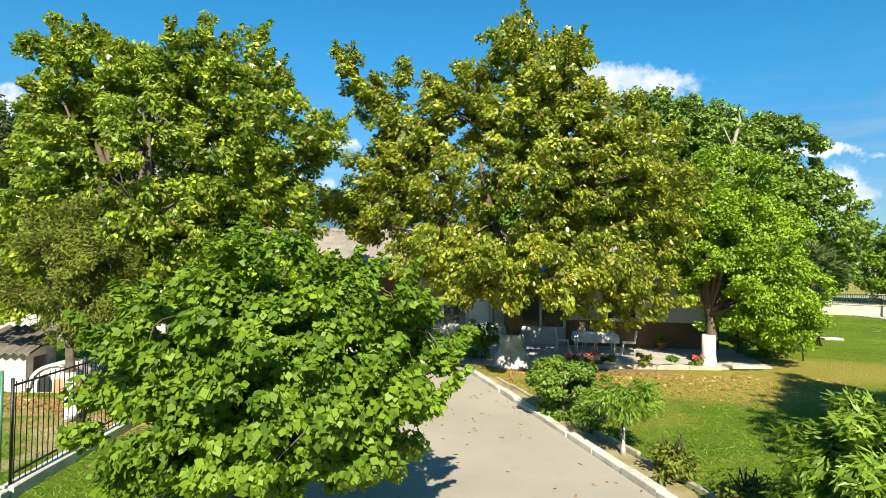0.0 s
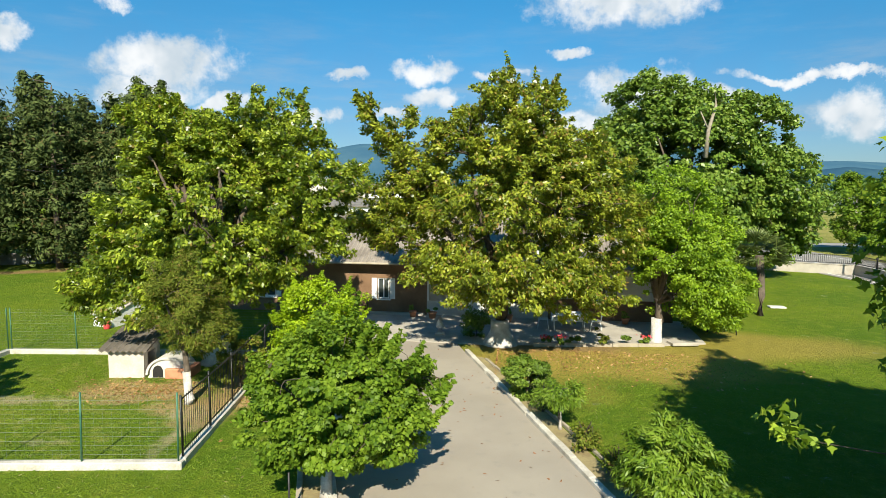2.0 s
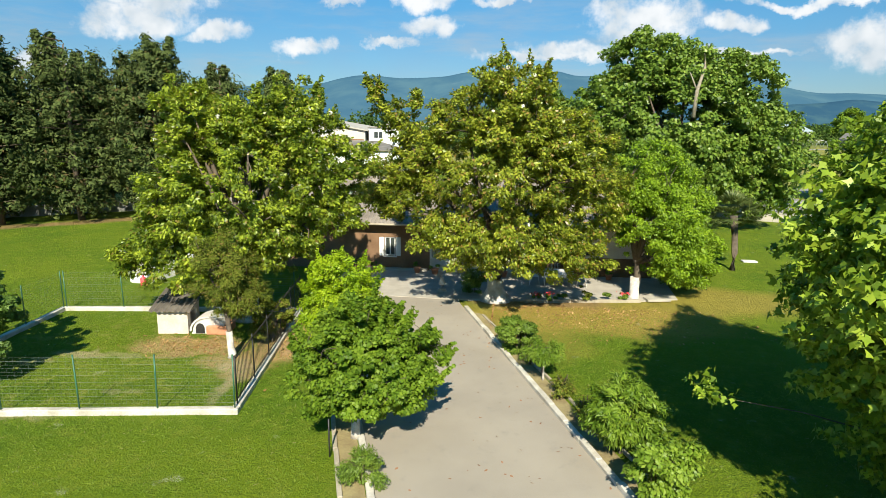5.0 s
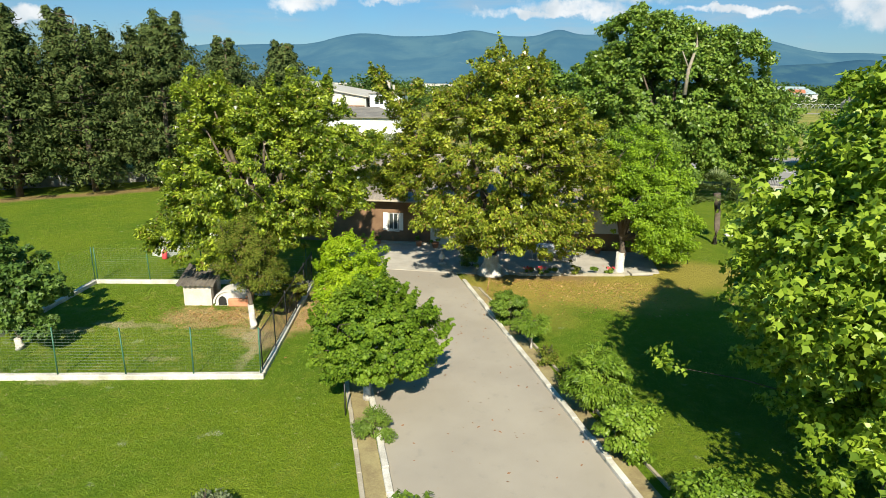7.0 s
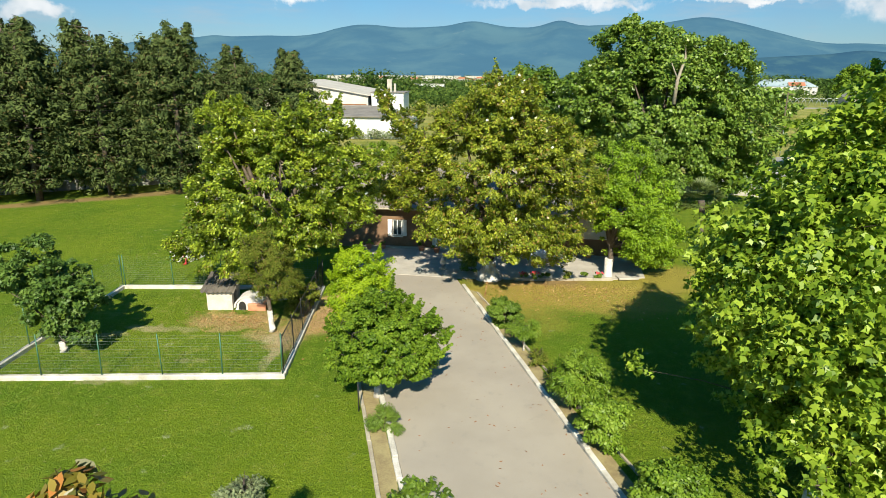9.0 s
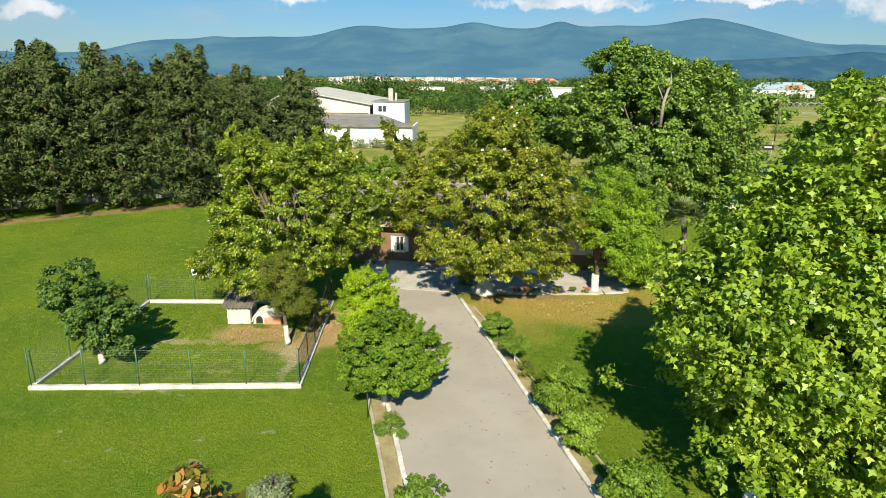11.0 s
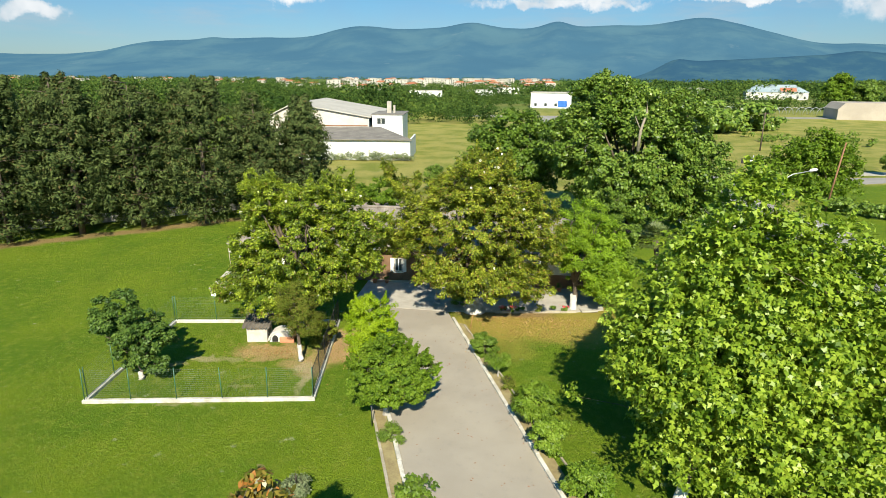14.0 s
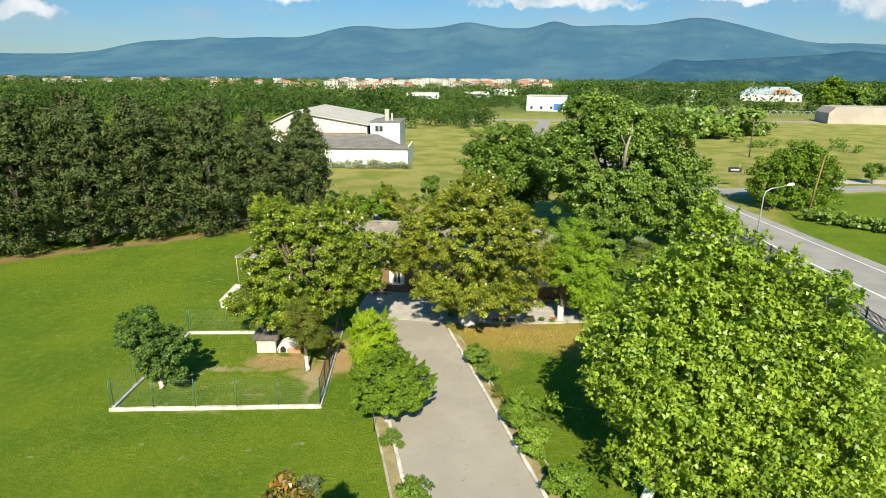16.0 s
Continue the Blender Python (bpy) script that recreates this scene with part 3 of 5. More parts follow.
for x0, nm in ((26.9, "road_line_near"), (31.0, "road_line_middle"), (36.0, "road_line_far")):
    wd = 0.16 if nm != "road_line_middle" else 0.24
    slab(nm, [(RX(x0, -60), -60), (RX(x0, -60) + wd, -60), (RX(x0, 66) + wd, 66), (RX(x0, 66), 66)], 0.0, 0.034, PAINT_LINE, "worn white line painted on the road", "road marking")


def hills():
    xs = np.linspace(-4000, 3200, 481)
    rise = lambda c, k: 1 / (1 + np.exp(-(xs - c) / k))
    h = 108 + 76 * rise(-2020, 110) + 42 * rise(-940, 55) - 75 * rise(1170, 75)
    for c, p, s in ((-2900, 10, 300), (-1515, 8, 70), (-1250, 6, 120), (-760, 16, 130), (-232, 24, 110), (158, 28, 75), (430, 14, 150), (806, 42, 190), (1480, 6, 100)):
        h = h + p * np.exp(-((xs - c) / s) ** 2)
    rng = np.random.default_rng(5)
    rows = []
    for j, f in enumerate(np.linspace(0, 1, 22)):
        y = 2050 + 950 * f
        bumps = np.array([noise.fractal(Vector((x / 330, y / 260, 3.1)), 1.0, 2.0, 5) for x in xs])
        rows.append(np.stack([xs, np.full_like(xs, y), h * (f ** 1.35) * (1 + (0.24 * bumps) * (1 - f ** 3)) + 4 * bumps * f - 1.0], 1))
    rows.append(np.stack([xs, np.full_like(xs, 3250), h * 0.3 - 1], 1))
    verts = np.vstack(rows)
    k = len(xs)
    faces = [(j * k + i, j * k + i + 1, (j + 1) * k + i + 1, (j + 1) * k + i) for j in range(len(rows) - 1) for i in range(k - 1)]
    me = raw("hills", verts, faces)
    me.polygons.foreach_set("use_smooth", np.ones(len(faces), dtype=bool))
    tagged(link("backdrop_hills", me, MOUNTAIN), "long wooded hills on the horizon, blue with painted haze", "hills", kind="structure")



# Added ridge, coloured dark to pass for a cloud shadow on the hills.
def cloud_shadow_ridge():
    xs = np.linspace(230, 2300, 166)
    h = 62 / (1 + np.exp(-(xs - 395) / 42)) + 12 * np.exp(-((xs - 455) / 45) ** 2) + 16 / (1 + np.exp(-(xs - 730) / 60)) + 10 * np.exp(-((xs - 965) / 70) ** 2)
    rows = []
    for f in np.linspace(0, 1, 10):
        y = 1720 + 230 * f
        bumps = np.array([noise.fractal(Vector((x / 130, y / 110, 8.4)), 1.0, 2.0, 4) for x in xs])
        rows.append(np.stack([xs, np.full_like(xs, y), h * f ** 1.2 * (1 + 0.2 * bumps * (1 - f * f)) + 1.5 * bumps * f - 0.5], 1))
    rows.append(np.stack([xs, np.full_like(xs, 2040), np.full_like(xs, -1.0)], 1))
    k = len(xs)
    me = raw("cloud_shadow_ridge", np.vstack(rows), [(j * k + i, j * k + i + 1, (j + 1) * k + i + 1, (j + 1) * k + i) for j in range(len(rows) - 1) for i in range(k - 1)])
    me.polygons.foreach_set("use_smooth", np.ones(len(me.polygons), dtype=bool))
    tagged(link("backdrop_foothills", me, SHADOW_RIDGE), "added dark blue hills standing in for a cloud shadow on the long ridge", "hills", kind="structure")


hills()
cloud_shadow_ridge()
# ---- the house ----
def window(parent, name, x, y, z, wd, ht, shutters=True):
    """A casement window in a wall that faces south: frame, panes, sill, open white shutters."""
    f = 0.06
    wn = part(name, boxes((x, y - 0.05, z, x + wd, y + 0.05, z + f), (x, y - 0.05, z + ht - f, x + wd, y + 0.05, z + ht), (x, y - 0.05, z + f, x + f, y + 0.05, z + ht - f), (x + wd - f, y - 0.05, z + f, x + wd, y + 0.05, z + ht - f), (x + wd / 2 - 0.03, y - 0.05, z + f, x + wd / 2 + 0.03, y + 0.05, z + ht - f)), WHITE, parent, "white wooden window frame")
    part("pane", boxes((x + f, y + 0.0, z + f, x + wd / 2 - 0.03, y + 0.02, z + ht - f)), GLASS, wn)
    part("pane", boxes((x + wd / 2 + 0.03, y + 0.0, z + f, x + wd - f, y + 0.02, z + ht - f)), GLASS, wn)
    part("window_sill", boxes((x - 0.08, y - 0.16, z - 0.07, x + wd + 0.08, y - 0.0, z - 0.004), bevel=0.01), WHITE, wn)
    if shutters:
        for sx in (x - 0.30, x + wd + 0.02):
            bm = boxes((sx, y - 0.12, z, sx + 0.28, y - 0.085, z + ht), bevel=0.006)
            side = [f for f in bm.faces if f.normal.y < -0.9]
            r = bmesh.ops.inset_region(bm, faces=[max(side, key=lambda f: f.calc_area())], thickness=0.05, depth=-0.012)
            part("shutter", bm, WHITE, wn, "open white louvred shutter")
    return wn


def wall_with_holes(bm, x0, x1, y0, y1, z0, z1, holes):
    """A wall along x with rectangular openings (x0, x1, z0, z1) cut through it."""
    xs = sorted({x0, x1, *[h[0] for h in holes], *[h[1] for h in holes]})
    zs = sorted({z0, z1, *[h[2] for h in holes if z0 < h[2] < z1], *[h[3] for h in holes if z0 < h[3] < z1]})
    for a, b in zip(xs, xs[1:]):
        for c, d in zip(zs, zs[1:]):
            mx, mz = (a + b) / 2, (c + d) / 2
            if not any(h[0] < mx < h[1] and h[2] < mz < h[3] for h in holes):
                box(bm, a, y0, c, b, y1, d)


def corrugated(x0, x1, run, z_lo, z_hi, pitch=0.22, amp=0.035, thick=0.05, rows=6):
    """A roof plane of tile rolls; x along the eave, y up the slope. Returns verts, faces."""
    n = int((x1 - x0) / pitch * 4)
    verts, faces = [], []
    for j in range(rows + 1):
        f = j / rows
        for i in range(n + 1):
            x = x0 + (x1 - x0) * i / n
            verts.append((x, run * f, z_lo + (z_hi - z_lo) * f + amp * math.cos(2 * math.pi * (x - x0) / pitch) + 0.012 * noise.noise(Vector((x * 2, f * 7, 0)))))
    k = n + 1
    for j in range(rows):
        for i in range(n):
            faces.append((j * k + i, j * k + i + 1, (j + 1) * k + i + 1, (j + 1) * k + i))
    m = len(verts)
    verts += [(x, y, z - thick) for x, y, z in verts]
    faces += [(m + d, m + c, m + b, m + a) for a, b, c, d in faces]
    for i in range(n):
        faces.append((i, m + i, m + i + 1, i + 1))
    return verts, faces


def house():
    h = thing("house", (0, 24.8, 0), "long low brown and white house with a weathered tile roof", "house")
    W0, W1, D, H = -19.3, 7.2, 9.0, 2.85
    bm = bmesh.new()
    wall_with_holes(bm, W0 + 3.6, -4.7, 0, 0.3, 0, H, [(-7.22, -6.62, 0.8, 1.85), (-13.6, -12.6, 0.75, 1.9)])
    bmesh.ops.remove_doubles(bm, verts=bm.verts, dist=0.0005)
    part("wall", bm, BROWN, h, "dark brown plastered wall")
    part("wall", boxes((W0, 0, 0, W0 + 3.596, 0.3, H)), PLASTER, h, "white plastered wall")
    bm = bmesh.new()
    wall_with_holes(bm, 1.3, W1, 0, 0.3, 1.06, H, [(2.9, 4.1, 1.1, 2.1)])
    bmesh.ops.remove_doubles(bm, verts=bm.verts, dist=0.0005)
    part("wall", bm, PLASTER, h, "white plastered wall")
    part("dado", boxes((1.3, -0.03, 0, W1, 0.3, 1.056)), BROWN, h, "dark brown dado along the wall")
    part("wall", boxes((W0, 0.304, 0, W0 + 0.3, D, H)), PLASTER, h)
    part("wall", boxes((W1 - 0.3, 0.304, 0, W1, D, H)), PLASTER, h)
    part("wall", boxes((W0, D, 0, W1, D + 0.3, H)), PLASTER, h)
    part("wall", boxes((W0 + 0.3, 3.4, 0, W1 - 0.3, 3.6, H)), PLASTER, h)
    window(h, "window", -7.22, 0.1, 0.8, 0.6, 1.05)
    window(h, "window", -13.6, 0.1, 0.75, 1.0, 1.15)
    window(h, "window", 2.9, 0.1, 1.1, 1.2, 1.0, False)
    # glazed veranda in the middle
    ver = part("veranda", boxes((-4.7, 0.02, 0, 1.3, 0.2, 0.75), (-4.7, 0.02, 2.45, 1.3, 0.2, H)), PLASTER, h, "pale grey glazed veranda")
    for i in range(7):
        x = -4.7 + i * (6.0 / 6)
        part("mullion", boxes((x - 0.05 + (0.05 if i == 0 else -0.05 if i == 6 else 0), 0.03, 0.754, x + 0.05 + (0.05 if i == 0 else -0.05 if i == 6 else 0), 0.17, 2.446)), WHITE, ver)
        if i < 6:
            part("pane", boxes((x + 0.1, 0.09, 0.754, x + 0.9, 0.1, 2.446)), CONCRETE if i in (0, 3) else GLASS, ver)
    part("door", boxes((-2.62, -0.02, 0.06, -1.78, 0.016, 2.1), bevel=0.01), WHITE, ver, "pale panelled front door")
    # hipped tile roof with overhanging eaves
    over, ridge, half = 0.6, 4.7, D / 2
    x0, x1 = W0 - over, W1 + over
    verts, faces = corrugated(x0, x1, half + over, H - 0.12, ridge)
    part_v = [(x, y - over, z) for x, y, z in verts]
    hip = lambda p: (min(max(p[0], x0 + (p[1] + over) * 0.95), x1 - (p[1] + over) * 0.95), p[1], p[2])
    link("roof_slope", raw("roof_slope", [hip(p) for p in part_v], faces), ROOF, h, "weathered grey brown barrel tile roof")
    link("roof_slope", raw("roof_slope", [hip(p)[:1] + (D - hip(p)[1],) + hip(p)[2:] for p in part_v], [f[::-1] for f in faces]), ROOF, h, "weathered grey brown barrel tile roof")
    top = half * 0.95 + over * 0.95
    for sx, ex in ((x0, x0 + top), (x1, x1 - top)):
        v = [(sx, -over, H - 0.13), (sx, D + over, H - 0.13), (ex, half, ridge), (sx, -over, H - 0.2), (sx, D + over, H - 0.2), (ex, half, ridge - 0.08)]
        link("roof_hip", raw("roof_hip", v, [(0, 1, 2), (5, 4, 3), (0, 3, 4, 1), (1, 4, 5, 2), (2, 5, 3, 0)]), ROOF, h, "weathered tile hip")
    bm = bmesh.new()
    tube(bm, [(x0 + top, half, ridge + 0.03), (x1 - top, half, ridge + 0.03)], [0.12, 0.12], 8)
    part("ridge_tiles", bm, ROOF, h)
    bm = bmesh.new()
    tube(bm, [(x0, -over - 0.06, H - 0.19), (x1, -over - 0.06, H - 0.19)], [0.06, 0.06], 8)
    tube(bm, [(x0 + 0.1, -over - 0.06, H - 0.2), (x0 + 0.15, -over, 0.05)], [0.035, 0.035], 8)
    part("gutter", bm, OLD_KERB, h, "dull grey gutter with a downpipe")
    part("eave_board", boxes((x0 + 0.05, -over + 0.02, H - 0.26, x1 - 0.05, 0.0, H - 0.2)), TIMBER, h)
    part("step", boxes((-9.0, -0.35, 0.0, -4.8, -0.05, 0.16), bevel=0.015), CONCRETE, h)


house()


def garden_chair(at, turn):
    c = thing("garden_chair", (*at, 0.055), "white metal garden chair on the terrace", "chair", "chairs round the garden table", turn)
    part("seat", boxes((-0.22, -0.22, 0.42, 0.22, 0.22, 0.45), bevel=0.012), WHITE, c)
    bm = bmesh.new()
    tube(bm, [(-0.2, 0.2, 0.44), (-0.2, 0.27, 0.86), (0.2, 0.27, 0.86), (0.2, 0.2, 0.44)], [0.016] * 4, 6)
    for i in range(4):
        tube(bm, [(-0.12 + i * 0.08, 0.22, 0.45), (-0.12 + i * 0.08, 0.27, 0.86)], [0.01, 0.01], 5)
    part("backrest", bm, WHITE, c)
    for sx in (-0.2, 0.2):
        for sy in (-0.2, 0.2):
            bm = bmesh.new()
            tube(bm, [(sx * 0.9, sy * 0.9, 0.43), (sx * 1.25, sy * 1.25, 0.0)], [0.016, 0.016], 6)
            part("leg", bm, WHITE, c)


garden_chair((1.0, 22.7), 90)
garden_chair((3.35, 22.6), -95)
garden_chair((2.1, 23.6), 5)


def garden_table():
    t = thing("garden_table", (2.15, 22.7, 0.055), "garden table on the terrace", "table")
    part("tabletop", boxes((-0.75, -0.42, 0.70, 0.75, 0.42, 0.735), bevel=0.01), WHITE, t)
    for sx in (-0.66, 0.66):
        for sy in (-0.34, 0.34):
            bm = bmesh.new()
            tube(bm, [(sx, sy, 0.7), (sx, sy, 0)], [0.025, 0.022], 8)
            part("leg", bm, WHITE, t)
    c = thing("tablecloth", (2.15, 22.7, 0.79), "white tablecloth hanging over the garden table", "tablecloth")
    bm = bmesh.new()
    bmesh.ops.create_grid(bm, x_segments=28, y_segments=18, size=0.5)
    for v in bm.verts:
        x, y = v.co.x * 1.9, v.co.y * 1.25
        ox, oy = max(abs(x) - 0.765, 0), max(abs(y) - 0.435, 0)
        o = max(ox, oy)
        w_ = 0.02 * math.sin(14 * x + 9 * y)
        v.co = (math.copysign(min(abs(x), 0.77) + (0.02 + w_) * (ox > 0), x), math.copysign(min(abs(y), 0.44) + (0.02 + w_) * (oy > 0), y), 0.003 - o * 1.6)
    part("cloth", bm, CLOTH, c)


garden_table()


def pot(at, r, label, flower=None, seed=0):
    p = thing("flower_pot", (*at, 0.055), label, "flower pot", "pots by the house")
    bm = bmesh.new()
    tube(bm, [(0, 0, 0), (0, 0, r * 1.3), (0, 0, r * 1.3), (0, 0, r * 1.55)], [r * 0.7, r, r * 1.12, r * 1.12], 14)
    part("pot", bm, TERRACOTTA, p)
    rng = np.random.default_rng(seed)
    me, _ = crown_mesh("plant", [(0, 0, r * 2.4, r * 1.3, r * 1.3, r * 1.3)], 260, 0.09, OVAL, rng, 6, 0.1, floor_z=r * 1.2)
    tagged(link("plant", me, BUSH, p), kind="stuff")


for i, (x, y, r) in enumerate([(-8.6, 24.2, 0.17), (-7.7, 24.25, 0.14), (-5.3, 24.2, 0.18), (-4.3, 24.0, 0.2), (-0.6, 23.9, 0.2), (4.9, 24.2, 0.18)]):
    pot((x, y), r, "terracotta pot with a green plant by the wall", seed=i)


def ornament():
    o = thing("garden_ornament", (-3.5, 20.7, 0.055), "small white stone garden ornament on the terrace", "ornament")
    bm = bmesh.new()
    tube(bm, [(0, 0, 0), (0, 0, 0.12), (0, 0, 0.14), (0, 0, 0.34), (0.0, -0.02, 0.5), (0, -0.02, 0.62), (0, -0.03, 0.66), (0, -0.03, 0.8), (0, -0.03, 0.86)], [0.22, 0.2, 0.13, 0.17, 0.15, 0.07, 0.1, 0.1, 0.03], 12)
    part("body", bm, LIMEWASH, o)


ornament()


def flower_bed():
    rng = np.random.default_rng(44)
    for i, (x, y, k) in enumerate([(0.95, 19.75, 1), (1.65, 19.8, 1), (2.3, 20.0, 0), (3.3, 20.1, 2), (5.0, 20.3, 1), (4.3, 20.2, 0)]):
        t = thing("flower_clump", (x, y, 0), ("low green border plants in the terrace bed", "red geraniums in the terrace bed", "pale green lavender tuft in the bed")[k], "flowers", "plants in the terrace bed")
        r = (0.25, 0.24, 0.42)[k]
        me, cl = crown_mesh("foliage", [(0, 0, r * 0.9, r, r * 0.8, r * 0.8)], 420, 0.10, OVAL, rng, 6, 0.12, floor_z=0.03)
        link("foliage", me, OLIVE if k == 2 else BUSH, t)
        if k == 1:
            n = 22
            at = np.stack([rng.normal(0, r * 0.5, n), rng.normal(-0.05, r * 0.4, n), r * 1.4 + rng.uniform(0, 0.12, n)], 1)
            tagged(link("bloom", leaf_mesh("bloom", at, rng.normal(size=(n, 3)) + np.array((0, -0.6, 1)), rng.normal(size=(n, 3)), np.full(n, 0.12), OVAL, 0.1), RED_PETAL, t, "red blooms"), kind="stuff")


flower_bed()

# ---- the dog pen ----
PEN = {"sw": (-18.2, 5.6), "se": (-7.66, 7.25), "ne": (-9.15, 16.6), "nw": (-19.2, 15.25)}


BAR = bpy.data.meshes.new("bar")
_b = boxes((-0.005, -0.005, 0.15, 0.005, 0.005, 1.55))
_b.to_mesh(BAR), _b.free()
BAR.materials.append(BLACK)


def pen_side(name, p, q, posts, mat_post, height, label, wires=True, bars=False):
    """One side of the pen: a low concrete wall, posts, wire panels between them."""
    t = thing(name, (*p, 0), label, "fence", "sides of the dog pen", math.degrees(math.atan2(q[1] - p[1], q[0] - p[0])))
    length = math.dist(p, q)
    bm = boxes((-0.1, -0.1, -0.1, length + 0.1, 0.1, 0.17), bevel=0.02)
    bmesh.ops.subdivide_edges(bm, edges=[e for e in bm.edges if e.calc_length() > 2], cuts=24)
    for v in bm.verts:
        v.co.z += 0.018 * noise.noise(Vector((v.co.x * 1.3, v.co.y * 3, 5)))
        v.co.y += 0.02 * noise.noise(Vector((v.co.x * 0.8, 2, v.co.z)))
    part("footing", bm, KERB, t, "low white concrete footing")
    step = length / posts
    rng = random.Random(posts)
    for i in range(posts + 1):
        bm = bmesh.new()
        a, b = rng.uniform(-0.03, 0.03), rng.uniform(-0.03, 0.03)
        tube(bm, [(i * step, 0, 0.15), (i * step + a, b, height)], [0.023, 0.023], 8)
        part("post", bm, mat_post, t)
        if i < posts:
            verts, faces = [], []

            def bar(x0, z0, x1, z1, r):
                k = len(verts)
                ux, uz = (0, 1) if abs(x1 - x0) > abs(z1 - z0) else (1, 0)
                for xx, zz in ((x0, z0), (x1, z1)):
                    for c, s in ((-1, -1), (1, -1), (1, 1), (-1, 1)):
                        verts.append((xx + ux * r * c, r * s, zz + uz * r * c))
                for j in range(4):
                    faces.append((k + j, k + (j + 1) % 4, k + 4 + (j + 1) % 4, k + 4 + j))

            if bars:
                for j in range(int(step / 0.13)):
                    o = new("bar", BAR)
                    o.parent = t
                    o.matrix_basis = pose(i * step + 0.06 + j * 0.13, 0, 0)
                for zz in (0.3, height - 0.1):
                    part("rail", boxes((i * step, -0.012, zz - 0.012, (i + 1) * step, 0.012, zz + 0.012)), BLACK, t)
            else:
                for j in range(15):
                    z = 0.22 + j * (height - 0.3) / 14
                    bar(i * step, z, (i + 1) * step, z, 0.0017)
                for j in range(int(step / 0.2)):
                    bar(i * step + j * 0.2 + 0.1, 0.2, i * step + j * 0.2 + 0.1, height - 0.08, 0.0009)
            if not bars:
                tagged(link("wire_panel", raw("panel", verts, faces), WIRE, t), kind="stuff")


pen_side("fence_south", PEN["sw"], PEN["se"], 5, GREEN_POST, 1.75, "green wire fence on a low white footing")
pen_side("fence_east", (-7.70, 7.5), PEN["ne"], 5, BLACK, 1.6, "dark iron bar fence on a low footing", bars=True)
pen_side("fence_west", PEN["nw"], (-18.22, 5.85), 4, GREEN_POST, 1.75, "green wire fence on a low white footing")
pen_side("fence_north", (-9.4, 16.6), (-19.1, 15.3), 4, GREEN_POST, 1.75, "green wire fence on a low white footing")


def coop():
    c = thing("animal_shed", (-13.05, 13.75, 0), "small pale pinkish block shed with a corrugated tile roof", "shed", turn=8.0)
    bm = bmesh.new()
    wall_with_holes(bm, -0.58, 0.58, -0.6, -0.5, 0, 0.95, [])
    box(bm, -0.58, 0.5, 0, 0.58, 0.6, 1.1)
    box(bm, -0.58, -0.5, 0, -0.48, 0.5, 1.0)
    box(bm, 0.48, -0.5, 0, 0.58, -0.32, 1.0)
    box(bm, 0.48, 0.3, 0, 0.58, 0.5, 1.0)
    box(bm, 0.48, -0.32, 0.8, 0.58, 0.3, 1.0)
    bmesh.ops.remove_doubles(bm, verts=bm.verts, dist=0.0005)
    part("wall", bm, TAN_BLOCK, c)
    # Floor coloured near-black so the inside looks shaded.
    part("floor_slab", boxes((-0.48, -0.5, 0, 0.48, 0.5, 0.05)), INNER_SHADE, c)
    verts, faces = corrugated(-0.78, 0.78, 1.65, 0.97, 1.42, 0.2, 0.035, 0.04, 5)
    link("roof", raw("roof", [(x, y - 0.8, z) for x, y, z in verts], faces), OLD_TILE, c, "dark grey corrugated tile roof")


coop()


def dog_house():
    d = thing("dog_house", (-11.75, 13.7, 0), "dog house with a white arched roof and a terracotta base", "dog house", turn=8.0)
    part("base", boxes((0.02, -0.5, 0, 0.86, 0.42, 0.34), bevel=0.02), TERRACOTTA, d)
    bm = bmesh.new()
    n = 12
    rows = []
    for y, s in ((-0.42, 1.0), (0.42, 1.0)):
        for r in (0.62, 0.55):
            rows.append([bm.verts.new((0.05 + math.cos(math.pi * k / n) * r * 1.12, y, 0.12 + math.sin(math.pi * k / n) * r * 0.95)) for k in range(n + 1)])
    a, b, c, e = rows
    for k in range(n):
        bm.faces.new((a[k], a[k + 1], c[k + 1], c[k]))
        bm.faces.new((b[k + 1], b[k], e[k], e[k + 1]))
        bm.faces.new((a[k + 1], a[k], b[k], b[k + 1]))
        bm.faces.new((c[k], c[k + 1], e[k + 1], e[k]))
    part("roof", bm, PLASTER, d, "white arched roof shell")
    bm = bmesh.new()
    front = [(-0.6, 0.0)] + [(0.05 - math.cos(math.pi * k / n) * 0.58, 0.12 + math.sin(math.pi * k / n) * 0.54) for k in range(n + 1)] + [(0.7, 0.0)]
    vs = [bm.verts.new((x, -0.36, z)) for x, z in front]
    bm.faces.new(vs)
    r = bmesh.ops.extrude_face_region(bm, geom=bm.faces[:])
    bmesh.ops.translate(bm, vec=(0, 0.72, 0), verts=[g for g in r["geom"] if isinstance(g, bmesh.types.BMVert)])
    bmesh.ops.recalc_face_normals(bm, faces=bm.faces)
    part("front", bm, PLASTER, d)
    # The opening is a solid panel; its inner shade is painted on.
    bm = bmesh.new()
    arch = [(-0.42, 0.02), (-0.42, 0.26), (-0.36, 0.38), (-0.25, 0.43), (-0.14, 0.38), (-0.08, 0.26), (-0.08, 0.02)]
    vs = [bm.verts.new((x, -0.375, z)) for x, z in arch]
    lo = [bm.verts.new((x, -0.30, z)) for x, z in arch]
    bm.faces.new(vs)
    for i in range(len(vs)):
        bm.faces.new((vs[i], lo[i], lo[(i + 1) % len(vs)], vs[(i + 1) % len(vs)]))
    part("doorway", bm, INNER_SHADE, d, "arched doorway panel painted near-black for the shade inside")


dog_house()


